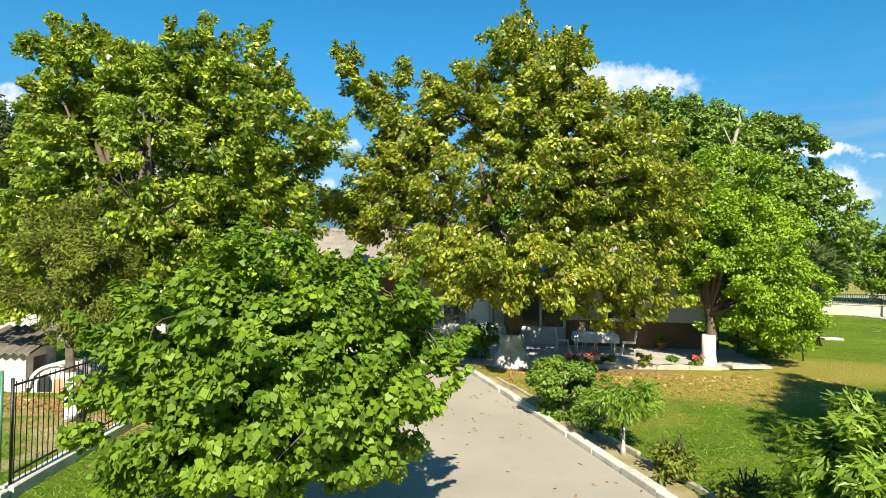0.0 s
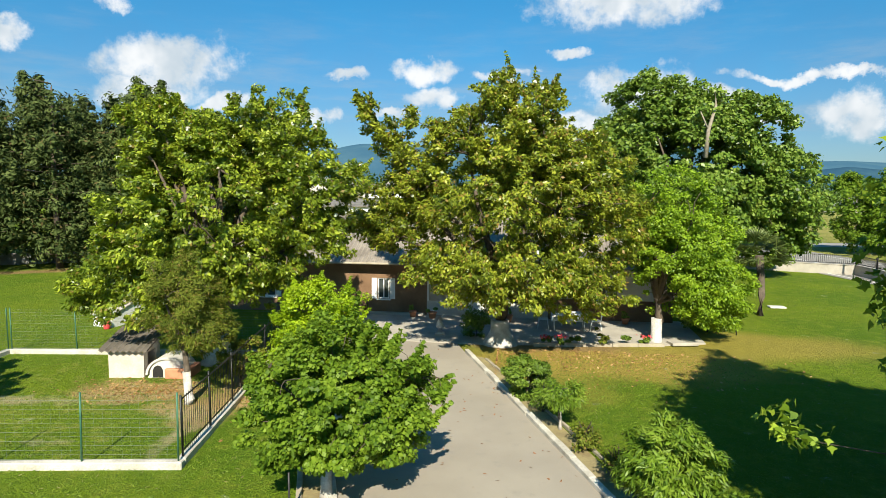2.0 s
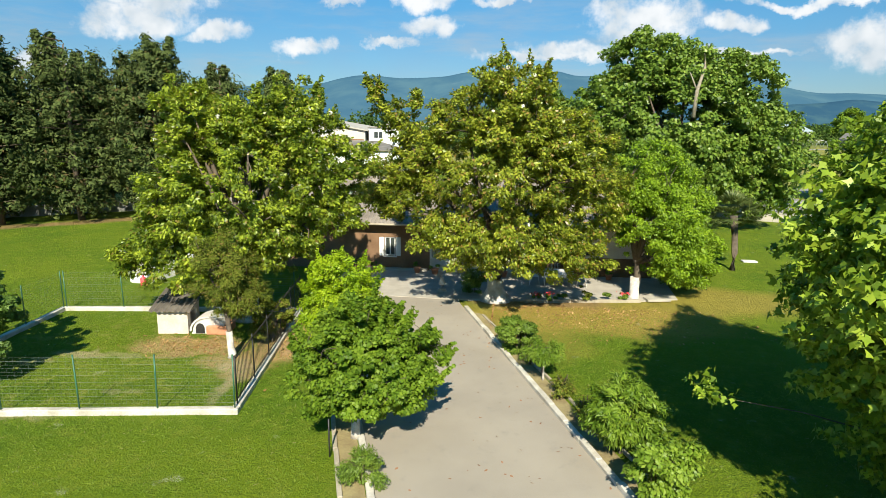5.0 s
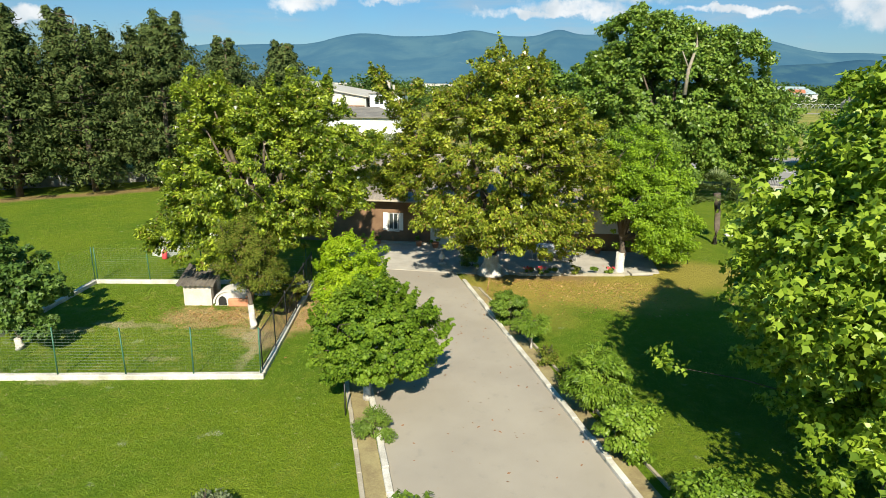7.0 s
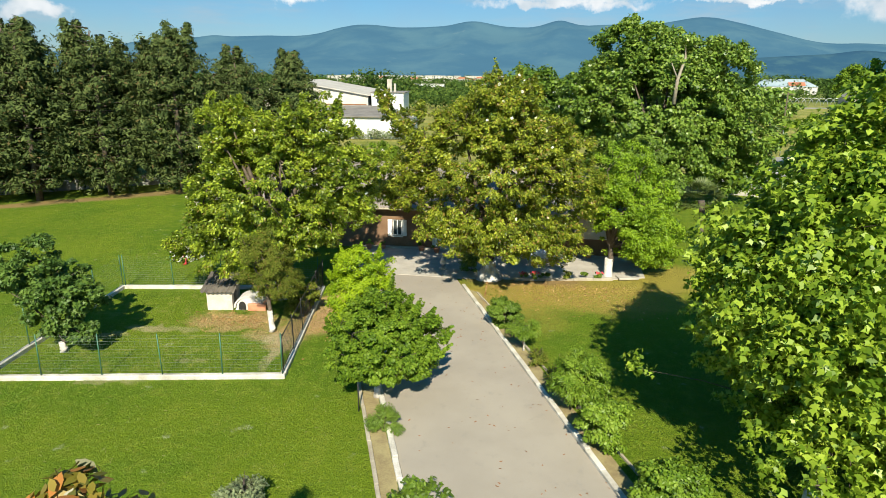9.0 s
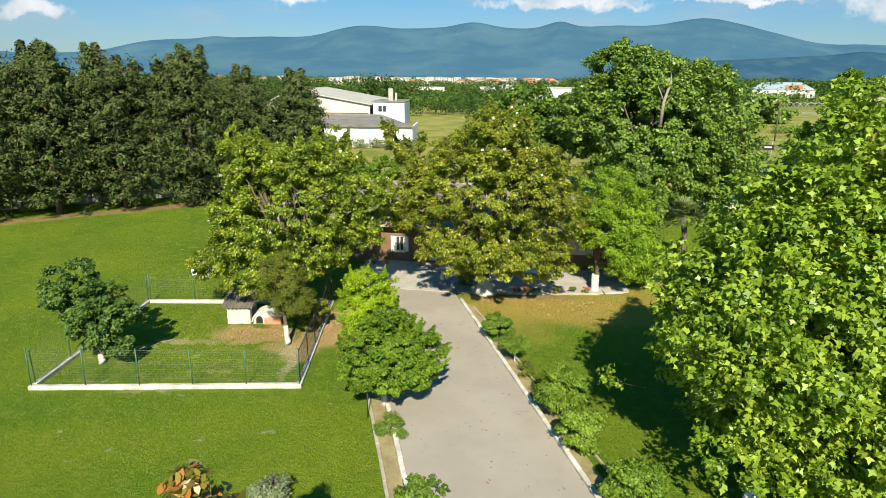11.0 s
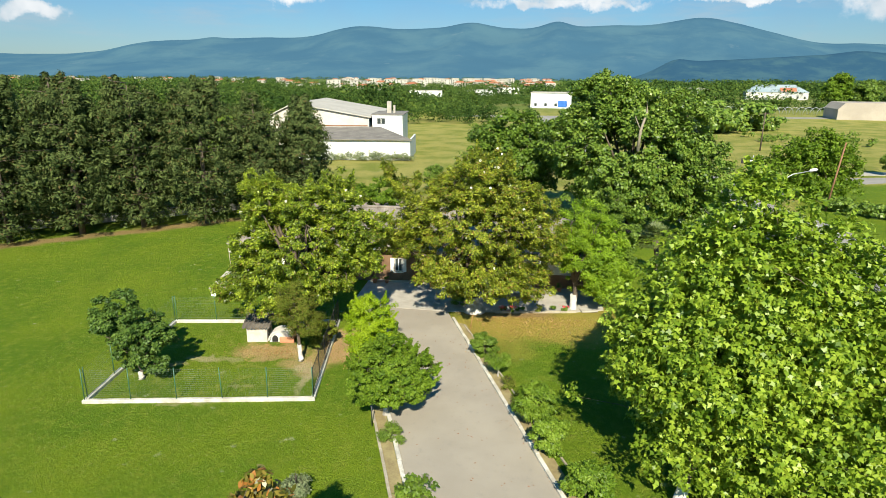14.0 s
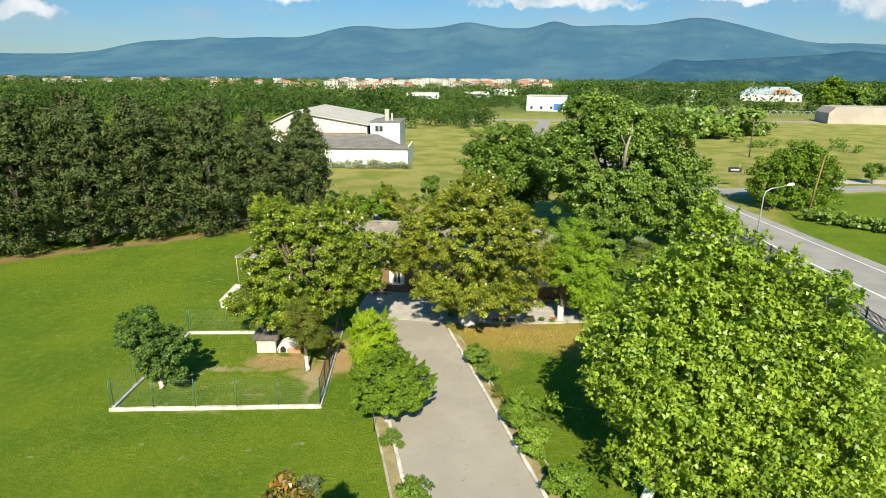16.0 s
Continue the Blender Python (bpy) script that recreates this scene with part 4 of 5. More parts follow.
def lean_to():
    c = thing("storage_box", (-18.6, 20.8, 0), "white slanted storage box on the lawn", "storage box", turn=-12)
    v = [(-0.55, -0.9, 0), (0.55, -0.9, 0), (0.55, 1.0, 0), (-0.55, 1.0, 0), (-0.55, -0.9, 0.55), (0.55, -0.9, 0.55), (0.55, 1.0, 1.15), (-0.55, 1.0, 1.15)]
    link("body", raw("body", v, [(3, 2, 1, 0), (0, 1, 5, 4), (1, 2, 6, 5), (2, 3, 7, 6), (3, 0, 4, 7), (4, 5, 6, 7)]), WHITE, c)
    v = [(-0.62, -1.0, 0.54), (0.62, -1.0, 0.54), (0.62, 1.05, 1.19), (-0.62, 1.05, 1.19)]
    link("lid", raw("lid", v + [(x, y, z + 0.04) for x, y, z in v], [(3, 2, 1, 0), (4, 5, 6, 7), (0, 1, 5, 4), (1, 2, 6, 5), (2, 3, 7, 6), (3, 0, 4, 7)]), CONCRETE, c, "grey slanted lid")
    p = thing("gas_bottle", (-18.3, 19.55, 0), "small red bottle beside the storage box", "bottle")
    bm = bmesh.new()
    tube(bm, [(0, 0, 0), (0, 0, 0.05), (0, 0, 0.38), (0, 0, 0.46), (0, 0, 0.52)], [0.12, 0.14, 0.14, 0.05, 0.05], 12)
    part("bottle", bm, RED_PETAL, p)


lean_to()


def slabs_on_lawn():
    t = thing("manhole_cover", (14.0, 30.1, 0), "pale concrete cover on the lawn", "cover")
    part("cover", boxes((-0.42, -0.25, 0, 0.42, 0.25, 0.09), bevel=0.02), PLASTER, t)
    t = thing("stone_slab", (6.6, 20.6, 0.04), "pale stone slab beside the terrace", "slab", turn=12)
    part("slab", boxes((-0.55, -0.3, 0, 0.55, 0.3, 0.12), bevel=0.02), CONCRETE, t)
    t = thing("tree_stake", (9.5, 22.95, 0), "thin dark stake in the lawn", "stake")
    bm = bmesh.new()
    tube(bm, [(0, 0, 0), (-0.12, 0, 1.25)], [0.025, 0.022], 6)
    part("stake", bm, BLACK, t)
    t = thing("short_post", (-4.35, 5.4, 0), "short dark iron post beside the drive", "post")
    bm = bmesh.new()
    tube(bm, [(0, 0, 0), (0.0, 0, 1.0)], [0.022, 0.022], 6)
    part("post", bm, BLACK, t)


slabs_on_lawn()


# ---- road side ----
def boundary_wall():
    p, q = (27.2, -20.0), (25.9, 45.6)
    bend = (15.5, 49.5)
    for a, b, nm in ((p, q, "road_wall"), (q, bend, "corner_wall")):
        t = thing(nm, (*a, 0), "pale concrete wall topped by black iron railing", "wall", kind="structure", turn=math.degrees(math.atan2(b[1] - a[1], b[0] - a[0])))
        length = math.dist(a, b)
        part("base", boxes((0, -0.12, -0.1, length, 0.12, 0.75), (0, -0.16, 0.75, length, 0.16, 0.8)), CONCRETE, t, "pale concrete wall base")
        n = round(length / 2.6)
        s = length / n
        for i in range(n + 1):
            if i % 2 == 0:
                part("pillar", boxes((i * s - 0.05, -0.05, 0.8, i * s + 0.05, 0.05, 1.65)), BLACK, t)
        me = bpy.data.meshes.new("railing")
        bm = bmesh.new()
        for j in range(int(s / 0.13)):
            box(bm, j * 0.13 + 0.06, -0.012, 0.85, j * 0.13 + 0.085, 0.012, 1.55)
        box(bm, 0.0, -0.02, 0.88, s, 0.02, 0.92), box(bm, 0.0, -0.02, 1.48, s, 0.02, 1.52)
        bm.to_mesh(me), bm.free()
        me.materials.append(BLACK)
        for i in range(n):
            o = tagged(new("railing", me), kind="stuff")
            o.parent = t
            o.matrix_basis = pose(i * s, 0, 0)


boundary_wall()


def street_lamp():
    t = thing("street_lamp", (25.7, 40.6, 0), "grey steel street lamp with a curved arm", "street lamp", turn=8)
    bm = bmesh.new()
    tube(bm, [(0, 0, 0), (0.08, 0, 4.0), (0.12, 0, 5.6), (0.25, 0, 6.15), (0.75, 0, 6.45), (2.3, 0, 6.75)], [0.1, 0.07, 0.06, 0.055, 0.05, 0.045], 10)
    part("pole", bm, STEEL, t)
    bm = bmesh.new()
    tube(bm, [(2.2, 0, 6.74), (2.4, 0, 6.82), (2.75, 0, 6.88), (2.95, 0, 6.86)], [0.07, 0.14, 0.15, 0.05], 10)
    part("lamp_head", bm, WHITE, t)


street_lamp()


def wooden_pole():
    t = thing("utility_pole", (37.2, 56.2, 0), "leaning reddish wooden pole in the verge", "pole")
    bm = bmesh.new()
    tube(bm, [(0, 0, 0), (0.9, 0, 7.9)], [0.11, 0.08], 10)
    part("pole", bm, TIMBER, t)
    t = thing("power_pole", (52.0, 118.0, 0), "wooden power pole with a cross arm in the field", "pole")
    bm = bmesh.new()
    tube(bm, [(0, 0, 0), (0, 0, 8.0)], [0.16, 0.11], 8)
    part("pole", bm, BARK, t)
    part("cross_arm", boxes((-1.2, -0.06, 7.5, 1.2, 0.06, 7.65)), BARK, t)
    t = thing("road_sign", (36.3, 79.5, 0), "dark sign board with pale writing on a post", "sign")
    bm = bmesh.new()
    tube(bm, [(0.6, 0, 0), (0.6, 0, 3.6)], [0.06, 0.06], 8)
    part("post", bm, STEEL, t)
    b = part("board", boxes((-1.1, -0.1, 2.3, 0.9, -0.06, 3.1), bevel=0.01), BLACK, t)
    part("writing", boxes((-0.7, -0.108, 2.62, 0.55, -0.1, 2.82)), PAINT_LINE, b, "pale bar of writing")


wooden_pole()
slab("far_path", [(46, 84), (95, 91), (95, 95), (46, 87)], -0.1, 0.03, CONCRETE, "pale concrete path across the field", "path")
slab("far_road", [(-25, 215), (140, 232), (140, 240), (-25, 223)], -0.1, 0.03, ROAD, "grey country road beyond the meadow", "road")
slab("far_lane", [(4.0, 130), (7.0, 130), (16, 225), (11, 225)], -0.1, 0.028, ROAD, "grey lane beyond the trees", "road")
# ---- trees of the garden ----
tree("magnolia_tree", "large glossy magnolia with white blossoms and a limewashed trunk", (-0.88, 19.7), [
    (0.2, -0.6, 5.2, 3.8, 3.8, 3.1), (0.5, -0.7, 8.5, 2.2, 2.3, 1.9), (-0.1, -1.5, 9.7, 0.9, 0.9, 0.9), (1.2, -0.8, 9.5, 1.2, 1.1, 0.9), (-1.5, -0.9, 8.3, 1.2, 1.4, 1.3), (-5.2, -1.8, 9.3, 0.5, 0.5, 0.55), (-4.6, -1.6, 8.5, 0.65, 0.7, 0.7), (-3.9, -1.4, 7.7, 0.8, 0.8, 0.8), (-3.2, -1.2, 6.8, 1.1, 1.1, 0.9), (-3.4, -1.6, 9.0, 0.4, 0.4, 0.5), (-4.2, -0.8, 4.9, 1.6, 1.8, 1.1),
    (3.6, -0.5, 5.7, 2.2, 2.6, 2.2), (2.4, -0.6, 7.6, 1.7, 2.0, 1.5), (0.8, -2.9, 3.0, 2.8, 1.7, 1.15), (-2.0, -2.3, 3.3, 1.6, 1.6, 1.1), (3.2, -1.6, 2.8, 1.6, 1.5, 1.1), (-5.0, -1.0, 4.7, 1.3, 1.3, 0.9), (-4.0, -1.2, 6.0, 1.2, 1.2, 1.0), (-2.6, -1.4, 7.9, 0.9, 0.9, 0.9)],
    BRONZE_MAGNOLIA, 155000, 0.158, LANCE, 11, 2.6, 0.34, wash=1.0, forks=14, twigs=120, flowers=26, flare=2.0, per=3.2, bough=0.30, droop=0.0, up=0.5, inner=0.42, shoots=50, reach=0.5)
tree("magnolia_tree", "large glossy magnolia with white blossoms and a limewashed trunk", (-10.9, 15.4), [
    (0.4, 0.0, 5.1, 3.4, 3.6, 2.9), (-2.1, 0.0, 8.0, 1.2, 1.5, 1.7), (2.2, 0.2, 8.0, 1.7, 1.8, 1.6), (0.2, 0, 7.9, 1.5, 1.7, 1.2), (-2.4, -0.6, 4.2, 1.4, 1.8, 1.4), (3.9, -0.2, 6.4, 1.5, 1.8, 1.1),
    (1.7, -0.8, 3.9, 1.8, 2.0, 1.4), (-0.6, -2.4, 3.2, 2.6, 1.6, 1.2), (-4.3, -0.6, 2.7, 1.1, 1.2, 0.7), (-2.1, 0.0, 6.5, 1.4, 1.6, 1.4), (-2.8, -0.3, 5.0, 1.3, 1.5, 1.2), (3.8, -0.4, 4.7, 1.2, 1.4, 1.0)],
    MAGNOLIA, 145000, 0.158, LANCE, 12, 2.4, 0.36, wash=1.05, forks=13, twigs=120, flowers=22, flare=1.7, per=3.2, bough=0.30, droop=0.0, up=0.5, inner=0.42, shoots=50, reach=0.5)
tree("privet_tree", "bright green bushy tree with a limewashed trunk", (5.6, 20.9), [
    (1.0, 0.5, 3.7, 2.2, 2.3, 2.3), (0.5, 0.3, 5.6, 1.6, 1.7, 1.6), (2.1, 0.2, 2.5, 1.6, 1.7, 1.3), (-0.2, -0.2, 4.2, 1.3, 1.4, 1.3), (1.8, -0.5, 1.7, 1.2, 1.1, 0.8), (2.7, 0.3, 1.4, 1.0, 1.2, 0.9)],
    PRIVET, 80000, 0.115, RHOMB, 13, 1.9, 0.2, wash=1.05, forks=8, twigs=50, per=3.4, bough=0.34, flare=1.25)
tree("mulberry_tree", "tall dark green broadleaf tree behind the house", (12.6, 43.0), [
    (-0.8, 0.0, 8.0, 6.6, 6.0, 5.2), (-2.8, 1.0, 12.3, 3.4, 3.4, 3.0), (0.2, 0.5, 12.6, 2.2, 2.4, 2.0), (4.0, 0.0, 11.0, 2.8, 3.0, 2.8), (-5.6, 1.0, 8.5, 3.2, 3.4, 3.4), (5.4, -1.0, 6.0, 3.4, 3.8, 3.6),
    (-0.5, -3.0, 4.6, 4.8, 3.0, 2.8), (5.8, -0.5, 3.2, 2.6, 2.6, 2.2)],
    MULBERRY, 120000, 0.27, BROAD, 14, 3.2, 0.5, forks=14, twigs=60, per=1.1, bough=0.62, inner=0.2, shoots=10, reach=0.4)
bm = bmesh.new()
tube(bm, [(0, 0, 0), (0.1, 0.0, 1.8), (0.5, 0, 3.4), (0.4, 0, 4.3)], [0.16, 0.13, 0.09, 0.05], 8)
tube(bm, [(0.1, 0, 1.8), (-0.5, -0.2, 3.0)], [0.07, 0.03], 6)
_d = part("dead_limb", bm, PALE_BARK, [o for o in scene.objects if o.name == "mulberry_tree"][0], "bare grey dead limb")
_d.matrix_basis = pose(-0.6, -5.4, 8.6)
tree("broadleaf_tree", "dark green broadleaf tree behind the house", (1.8, 50.0), [(-0.8, 0, 5.2, 4.6, 4.4, 4.2), (-2.6, 0, 7.6, 2.8, 2.6, 2.6), (1.8, 0, 8.0, 2.8, 2.8, 2.6), (-0.6, 0, 9.6, 2.2, 2.2, 2.0), (-3.6, -1.0, 4.6, 2.4, 2.2, 2.6)],
     PRIVET_DARK, 36000, 0.30, BROAD, 15, 2.4, 0.3, per=0.6, bough=0.8)
tree("grey_green_tree", "dull grey-green shrubby tree beside the house", (8.9, 27.6), [(0, 0, 3.6, 1.7, 2.0, 2.4), (-0.6, 0, 5.6, 1.2, 1.3, 1.4), (0.5, 0.2, 2.2, 1.3, 1.5, 1.3)],
     BUSH, 22000, 0.17, RHOMB, 16, 1.8, 0.14, per=1.3, bough=0.4)
tree("linden_tree", "round fresh green linden with a limewashed trunk beside the drive", (-3.96, 6.4), [
    (0.3, 0.3, 1.95, 1.75, 1.7, 1.05), (0.1, 0.5, 2.75, 1.2, 1.3, 0.75), (1.3, 0.3, 2.3, 0.95, 1.0, 0.75), (-0.95, 0.2, 1.9, 0.95, 1.0, 0.85), (0.5, -0.7, 1.6, 1.2, 0.8, 0.7), (-0.6, -0.4, 1.45, 0.9, 0.8, 0.6), (1.35, 0.0, 1.5, 0.9, 0.9, 0.6)],
    LINDEN, 70000, 0.094, BROAD, 17, 0.95, 0.10, wash=0.62, forks=8, twigs=50, per=5.0, bough=0.22, flare=1.3, droop=0.35, up=0.6, shoots=70, reach=0.42)
tree("yellow_green_tree", "bright yellow-green bushy young tree", (-5.85, 11.6), [(0, 0, 1.9, 1.3, 1.25, 1.2), (0.1, 0, 2.8, 1.15, 1.1, 0.85), (0.2, -0.4, 1.2, 1.2, 1.0, 0.8)],
     LIME, 42000, 0.085, RHOMB, 18, 0.8, 0.07, forks=6, twigs=30, per=5.0, bough=0.25, shoots=30, reach=0.35)
tree("young_shrub_tree", "dull olive-green small tree with a limewashed trunk in the pen", (-9.65, 11.2), [(-0.1, 0, 2.9, 1.25, 1.2, 1.0), (-0.3, 0, 3.7, 0.85, 0.9, 0.65), (0.4, 0.2, 2.2, 1.0, 1.0, 0.7)],
     OLIVE, 26000, 0.11, SPRAY, 19, 1.6, 0.10, wash=0.95, forks=9, twigs=50, per=4.5, bough=0.25, lean=(-0.1, 0))
tree("dark_shrub", "dark green shrub under the fence", (-8.9, 12.9), [(0, 0, 0.8, 0.7, 0.9, 0.75)], OLIVE, 4000, 0.1, RHOMB, 31, 0.4, 0.04, per=4.0, bough=0.2, category="bush")
tree("fig_tree", "leaning dark green fig tree in the pen", (-16.95, 8.15), [(-0.8, 0, 3.5, 1.2, 1.2, 1.2), (0.3, 0.1, 2.7, 1.3, 1.2, 1.0), (1.2, 0.2, 2.4, 0.8, 0.9, 0.7), (0.0, 0, 1.5, 1.0, 1.0, 0.8), (0.9, -0.2, 1.1, 0.6, 0.6, 0.5)],
     FIG, 19000, 0.15, LOBED, 20, 0.9, 0.10, wash=0.4, forks=7, twigs=40, per=3.4, bough=0.27, lean=(-0.1, 0))


def cone_blobs(cx, cy, rows):
    rng = np.random.default_rng(abs(int(cx * 10)) + 3)
    out = []
    for z, r in rows:
        n = max(1, int(r * 2.2))
        for i in range(n):
            a = 2 * math.pi * (i + rng.random() * 0.6) / n
            k = max(r * 0.42, 0.7)
            out.append((cx + math.cos(a) * (r - k), cy + math.sin(a) * (r - k), z + rng.normal() * 0.35, k * 1.1, k * 1.1, k * 0.95))
    return out


tree("maple_tree", "tall fresh green maple with big lobed leaves", (7.75, 1.6), cone_blobs(1.9, 2.3, [(2.0, 2.4), (3.0, 3.2)]) + cone_blobs(1.5, 1.9, [(4.1, 4.0), (5.2, 4.3)]) + cone_blobs(1.6, 1.8, [(6.2, 4.1), (7.1, 3.75)]) + cone_blobs(1.9, 2.0, [(8.0, 3.3), (8.8, 2.8), (9.5, 2.35), (10.2, 1.85), (10.8, 1.35)]) + [(1.9, 2.2, 11.3, 0.75, 0.75, 0.6), (1.9, 2.3, 11.8, 0.4, 0.4, 0.45), (-3.5, 3.2, 2.5, 0.4, 0.5, 0.2), (0.6, -0.9, 2.2, 1.3, 0.9, 0.9), (-0.9, -0.4, 2.5, 0.9, 0.9, 0.8)],
     MAPLE, 118000, 0.178, LOBED, 21, 3.0, 0.18, wash=0.9, forks=18, twigs=110, lean=(0.9, 1.2), per=2.5, bough=0.32, droop=0.5, up=0.5, inner=0.22, shoots=30, reach=0.4)
tree("maple_tree", "fresh green maple with big lobed leaves", (12.3, 2.4), cone_blobs(0.1, 0.2, [(2.0, 4.0), (3.2, 4.3), (4.5, 4.0), (5.8, 3.5), (6.9, 3.0), (7.9, 2.5), (8.7, 2.0), (9.3, 1.5)]) + [(-0.1, 0.4, 9.8, 0.75, 0.75, 0.6), (-0.2, 0.5, 10.3, 0.4, 0.4, 0.4)],
     MAPLE, 62000, 0.19, LOBED, 22, 2.2, 0.22, wash=1.1, forks=12, twigs=70, per=2.0, bough=0.34, droop=0.5, up=0.5, shoots=16, reach=0.4)
tree("young_magnolia_tree", "slim young magnolia with bronze tinted leaves", (-3.5, -7.4), [(0, 0, 4.2, 1.3, 1.3, 1.7), (0, 0, 5.9, 0.8, 0.8, 0.9), (0, 0, 2.8, 1.2, 1.2, 1.2)],
     BRONZE, 9000, 0.2, OVAL, 23, 2.0, 0.12, per=2.0, bough=0.35)

BUSHES = [
    ("round_bush", "round clipped green bush beside the drive", (0.15, 12.9), [(0, 0, 0.66, 0.68, 0.66, 0.64)], BUSH, 13000, 0.085, RHOMB),
    ("fruit_sapling", "small green fruit sapling with a pale stem", (1.0, 10.75), [(0, 0, 0.95, 0.5, 0.5, 0.35)], PEACH, 2600, 0.13, SPRAY),
    ("peach_tree", "small peach tree with long drooping leaves", (2.75, 6.55), [(0, 0, 1.15, 0.95, 0.95, 0.62), (0.1, 0, 1.55, 0.6, 0.6, 0.45), (-0.2, 0, 0.8, 0.7, 0.7, 0.45)], PEACH, 14000, 0.17, SPRAY),
    ("leafy_bush", "light green leafy bush beside the drive", (3.25, 4.4), [(0, 0, 0.8, 0.7, 0.7, 0.7), (0.3, 0.1, 1.1, 0.4, 0.4, 0.4)], PEACH, 11000, 0.11, RHOMB),
    ("leafy_bush", "light green leafy bush beside the drive", (4.55, 1.7), [(0, 0, 0.7, 0.9, 0.8, 0.6), (0.4, 0.1, 0.9, 0.5, 0.5, 0.4)], PEACH, 11000, 0.11, RHOMB),
    ("rose_bush", "small green bush between the kerbs", (-3.25, 4.35), [(0, 0, 0.42, 0.42, 0.42, 0.40)], BUSH, 6000, 0.09, SPRAY),
    ("laurel_bush", "broad leaved bush between the kerbs", (-1.55, 0.35), [(0, 0, 0.7, 0.7, 0.6, 0.6)], BUSH, 2200, 0.15, OVAL),
    ("pale_bush", "pale flowering low bush on the lawn", (-6.1, 0.6), [(0, 0, 0.32, 0.62, 0.5, 0.32), (0.3, 0.2, 0.42, 0.3, 0.3, 0.25)], PALE_WEED, 3600, 0.09, OVAL),
    ("low_shrub", "low green shrub between the kerbs", (0.6, 12.0), [(0, 0, 0.28, 0.4, 0.5, 0.25)], BUSH, 1200, 0.07, OVAL),
    ("low_shrub", "low green shrub between the kerbs", (1.55, 9.6), [(0, 0, 0.25, 0.3, 0.6, 0.22)], OLIVE, 1200, 0.08, OVAL),
    ("low_shrub", "low green shrub between the kerbs", (2.1, 8.2), [(0, 0, 0.25, 0.3, 0.6, 0.22)], OLIVE, 1200, 0.08, OVAL),
    ("dark_bush", "dark evergreen bush by the magnolia trunk", (-1.9, 20.6), [(0, 0, 0.7, 0.55, 0.55, 0.7)], MULBERRY, 3000, 0.1, OVAL),
    ("hedge_bush", "dark green bush beside the house", (8.4, 23.4), [(0, 0, 0.8, 1.3, 0.9, 0.8)], MULBERRY, 5000, 0.12, OVAL),
]
for i, (nm, lb, at, bl, mt, n, sz, sh) in enumerate(BUSHES):
    tree(nm, lb, at, bl, mt, n, sz, sh, 60 + i, 0.35 if nm != "fruit_sapling" else 0.7, 0.03, wash=0.5 if nm == "fruit_sapling" else 0, forks=5, twigs=24, per=8.0, bough=0.22, inner=0.4, category="bush", droop=0.5 if sh is SPRAY else 0, floor_z=0.03)


def palm():
    t = thing("palm_tree", (12.25, 27.75, 0), "short fan palm with a rough brown trunk", "palm")
    bm = bmesh.new()
    tube(bm, [(0, 0, -0.05), (0.05, 0, 1.0), (-0.05, 0, 2.0), (-0.2, 0, 3.1)], [0.2, 0.16, 0.17, 0.2], 10)
    for v in bm.verts:
        v.co.x += 0.03 * noise.noise(v.co * 9)
    part("trunk", bm, BARK, t)
    rng = np.random.default_rng(3)
    at, face, along = [], [], []
    for i in range(46):
        a, e = rng.uniform(0, 2 * math.pi), rng.uniform(-0.7, 1.25)
        d = np.array((math.cos(a) * math.cos(e), math.sin(a) * math.cos(e), math.sin(e)))
        hub = np.array((-0.2, 0, 3.1)) + d * 0.85
        side = unit(np.cross(d, (0, 0, 1.0))[None])[0]
        for k in np.linspace(-1.25, 1.25, 15):
            r = d * math.cos(k) + side * math.sin(k)
            r = r / np.linalg.norm(r)
            at.append(hub + r * 0.36), along.append(r - np.array((0, 0, 0.25))), face.append(np.cross(side, d) + 0.2 * rng.normal(size=3))
    link("fronds", leaf_mesh("fronds", np.array(at), np.array(face), np.array(along), np.full(len(at), 0.8), [(0, -0.5), (0.05, 0.1), (0, 0.5), (-0.05, 0.1)], 0.3), PALM, t)


palm()


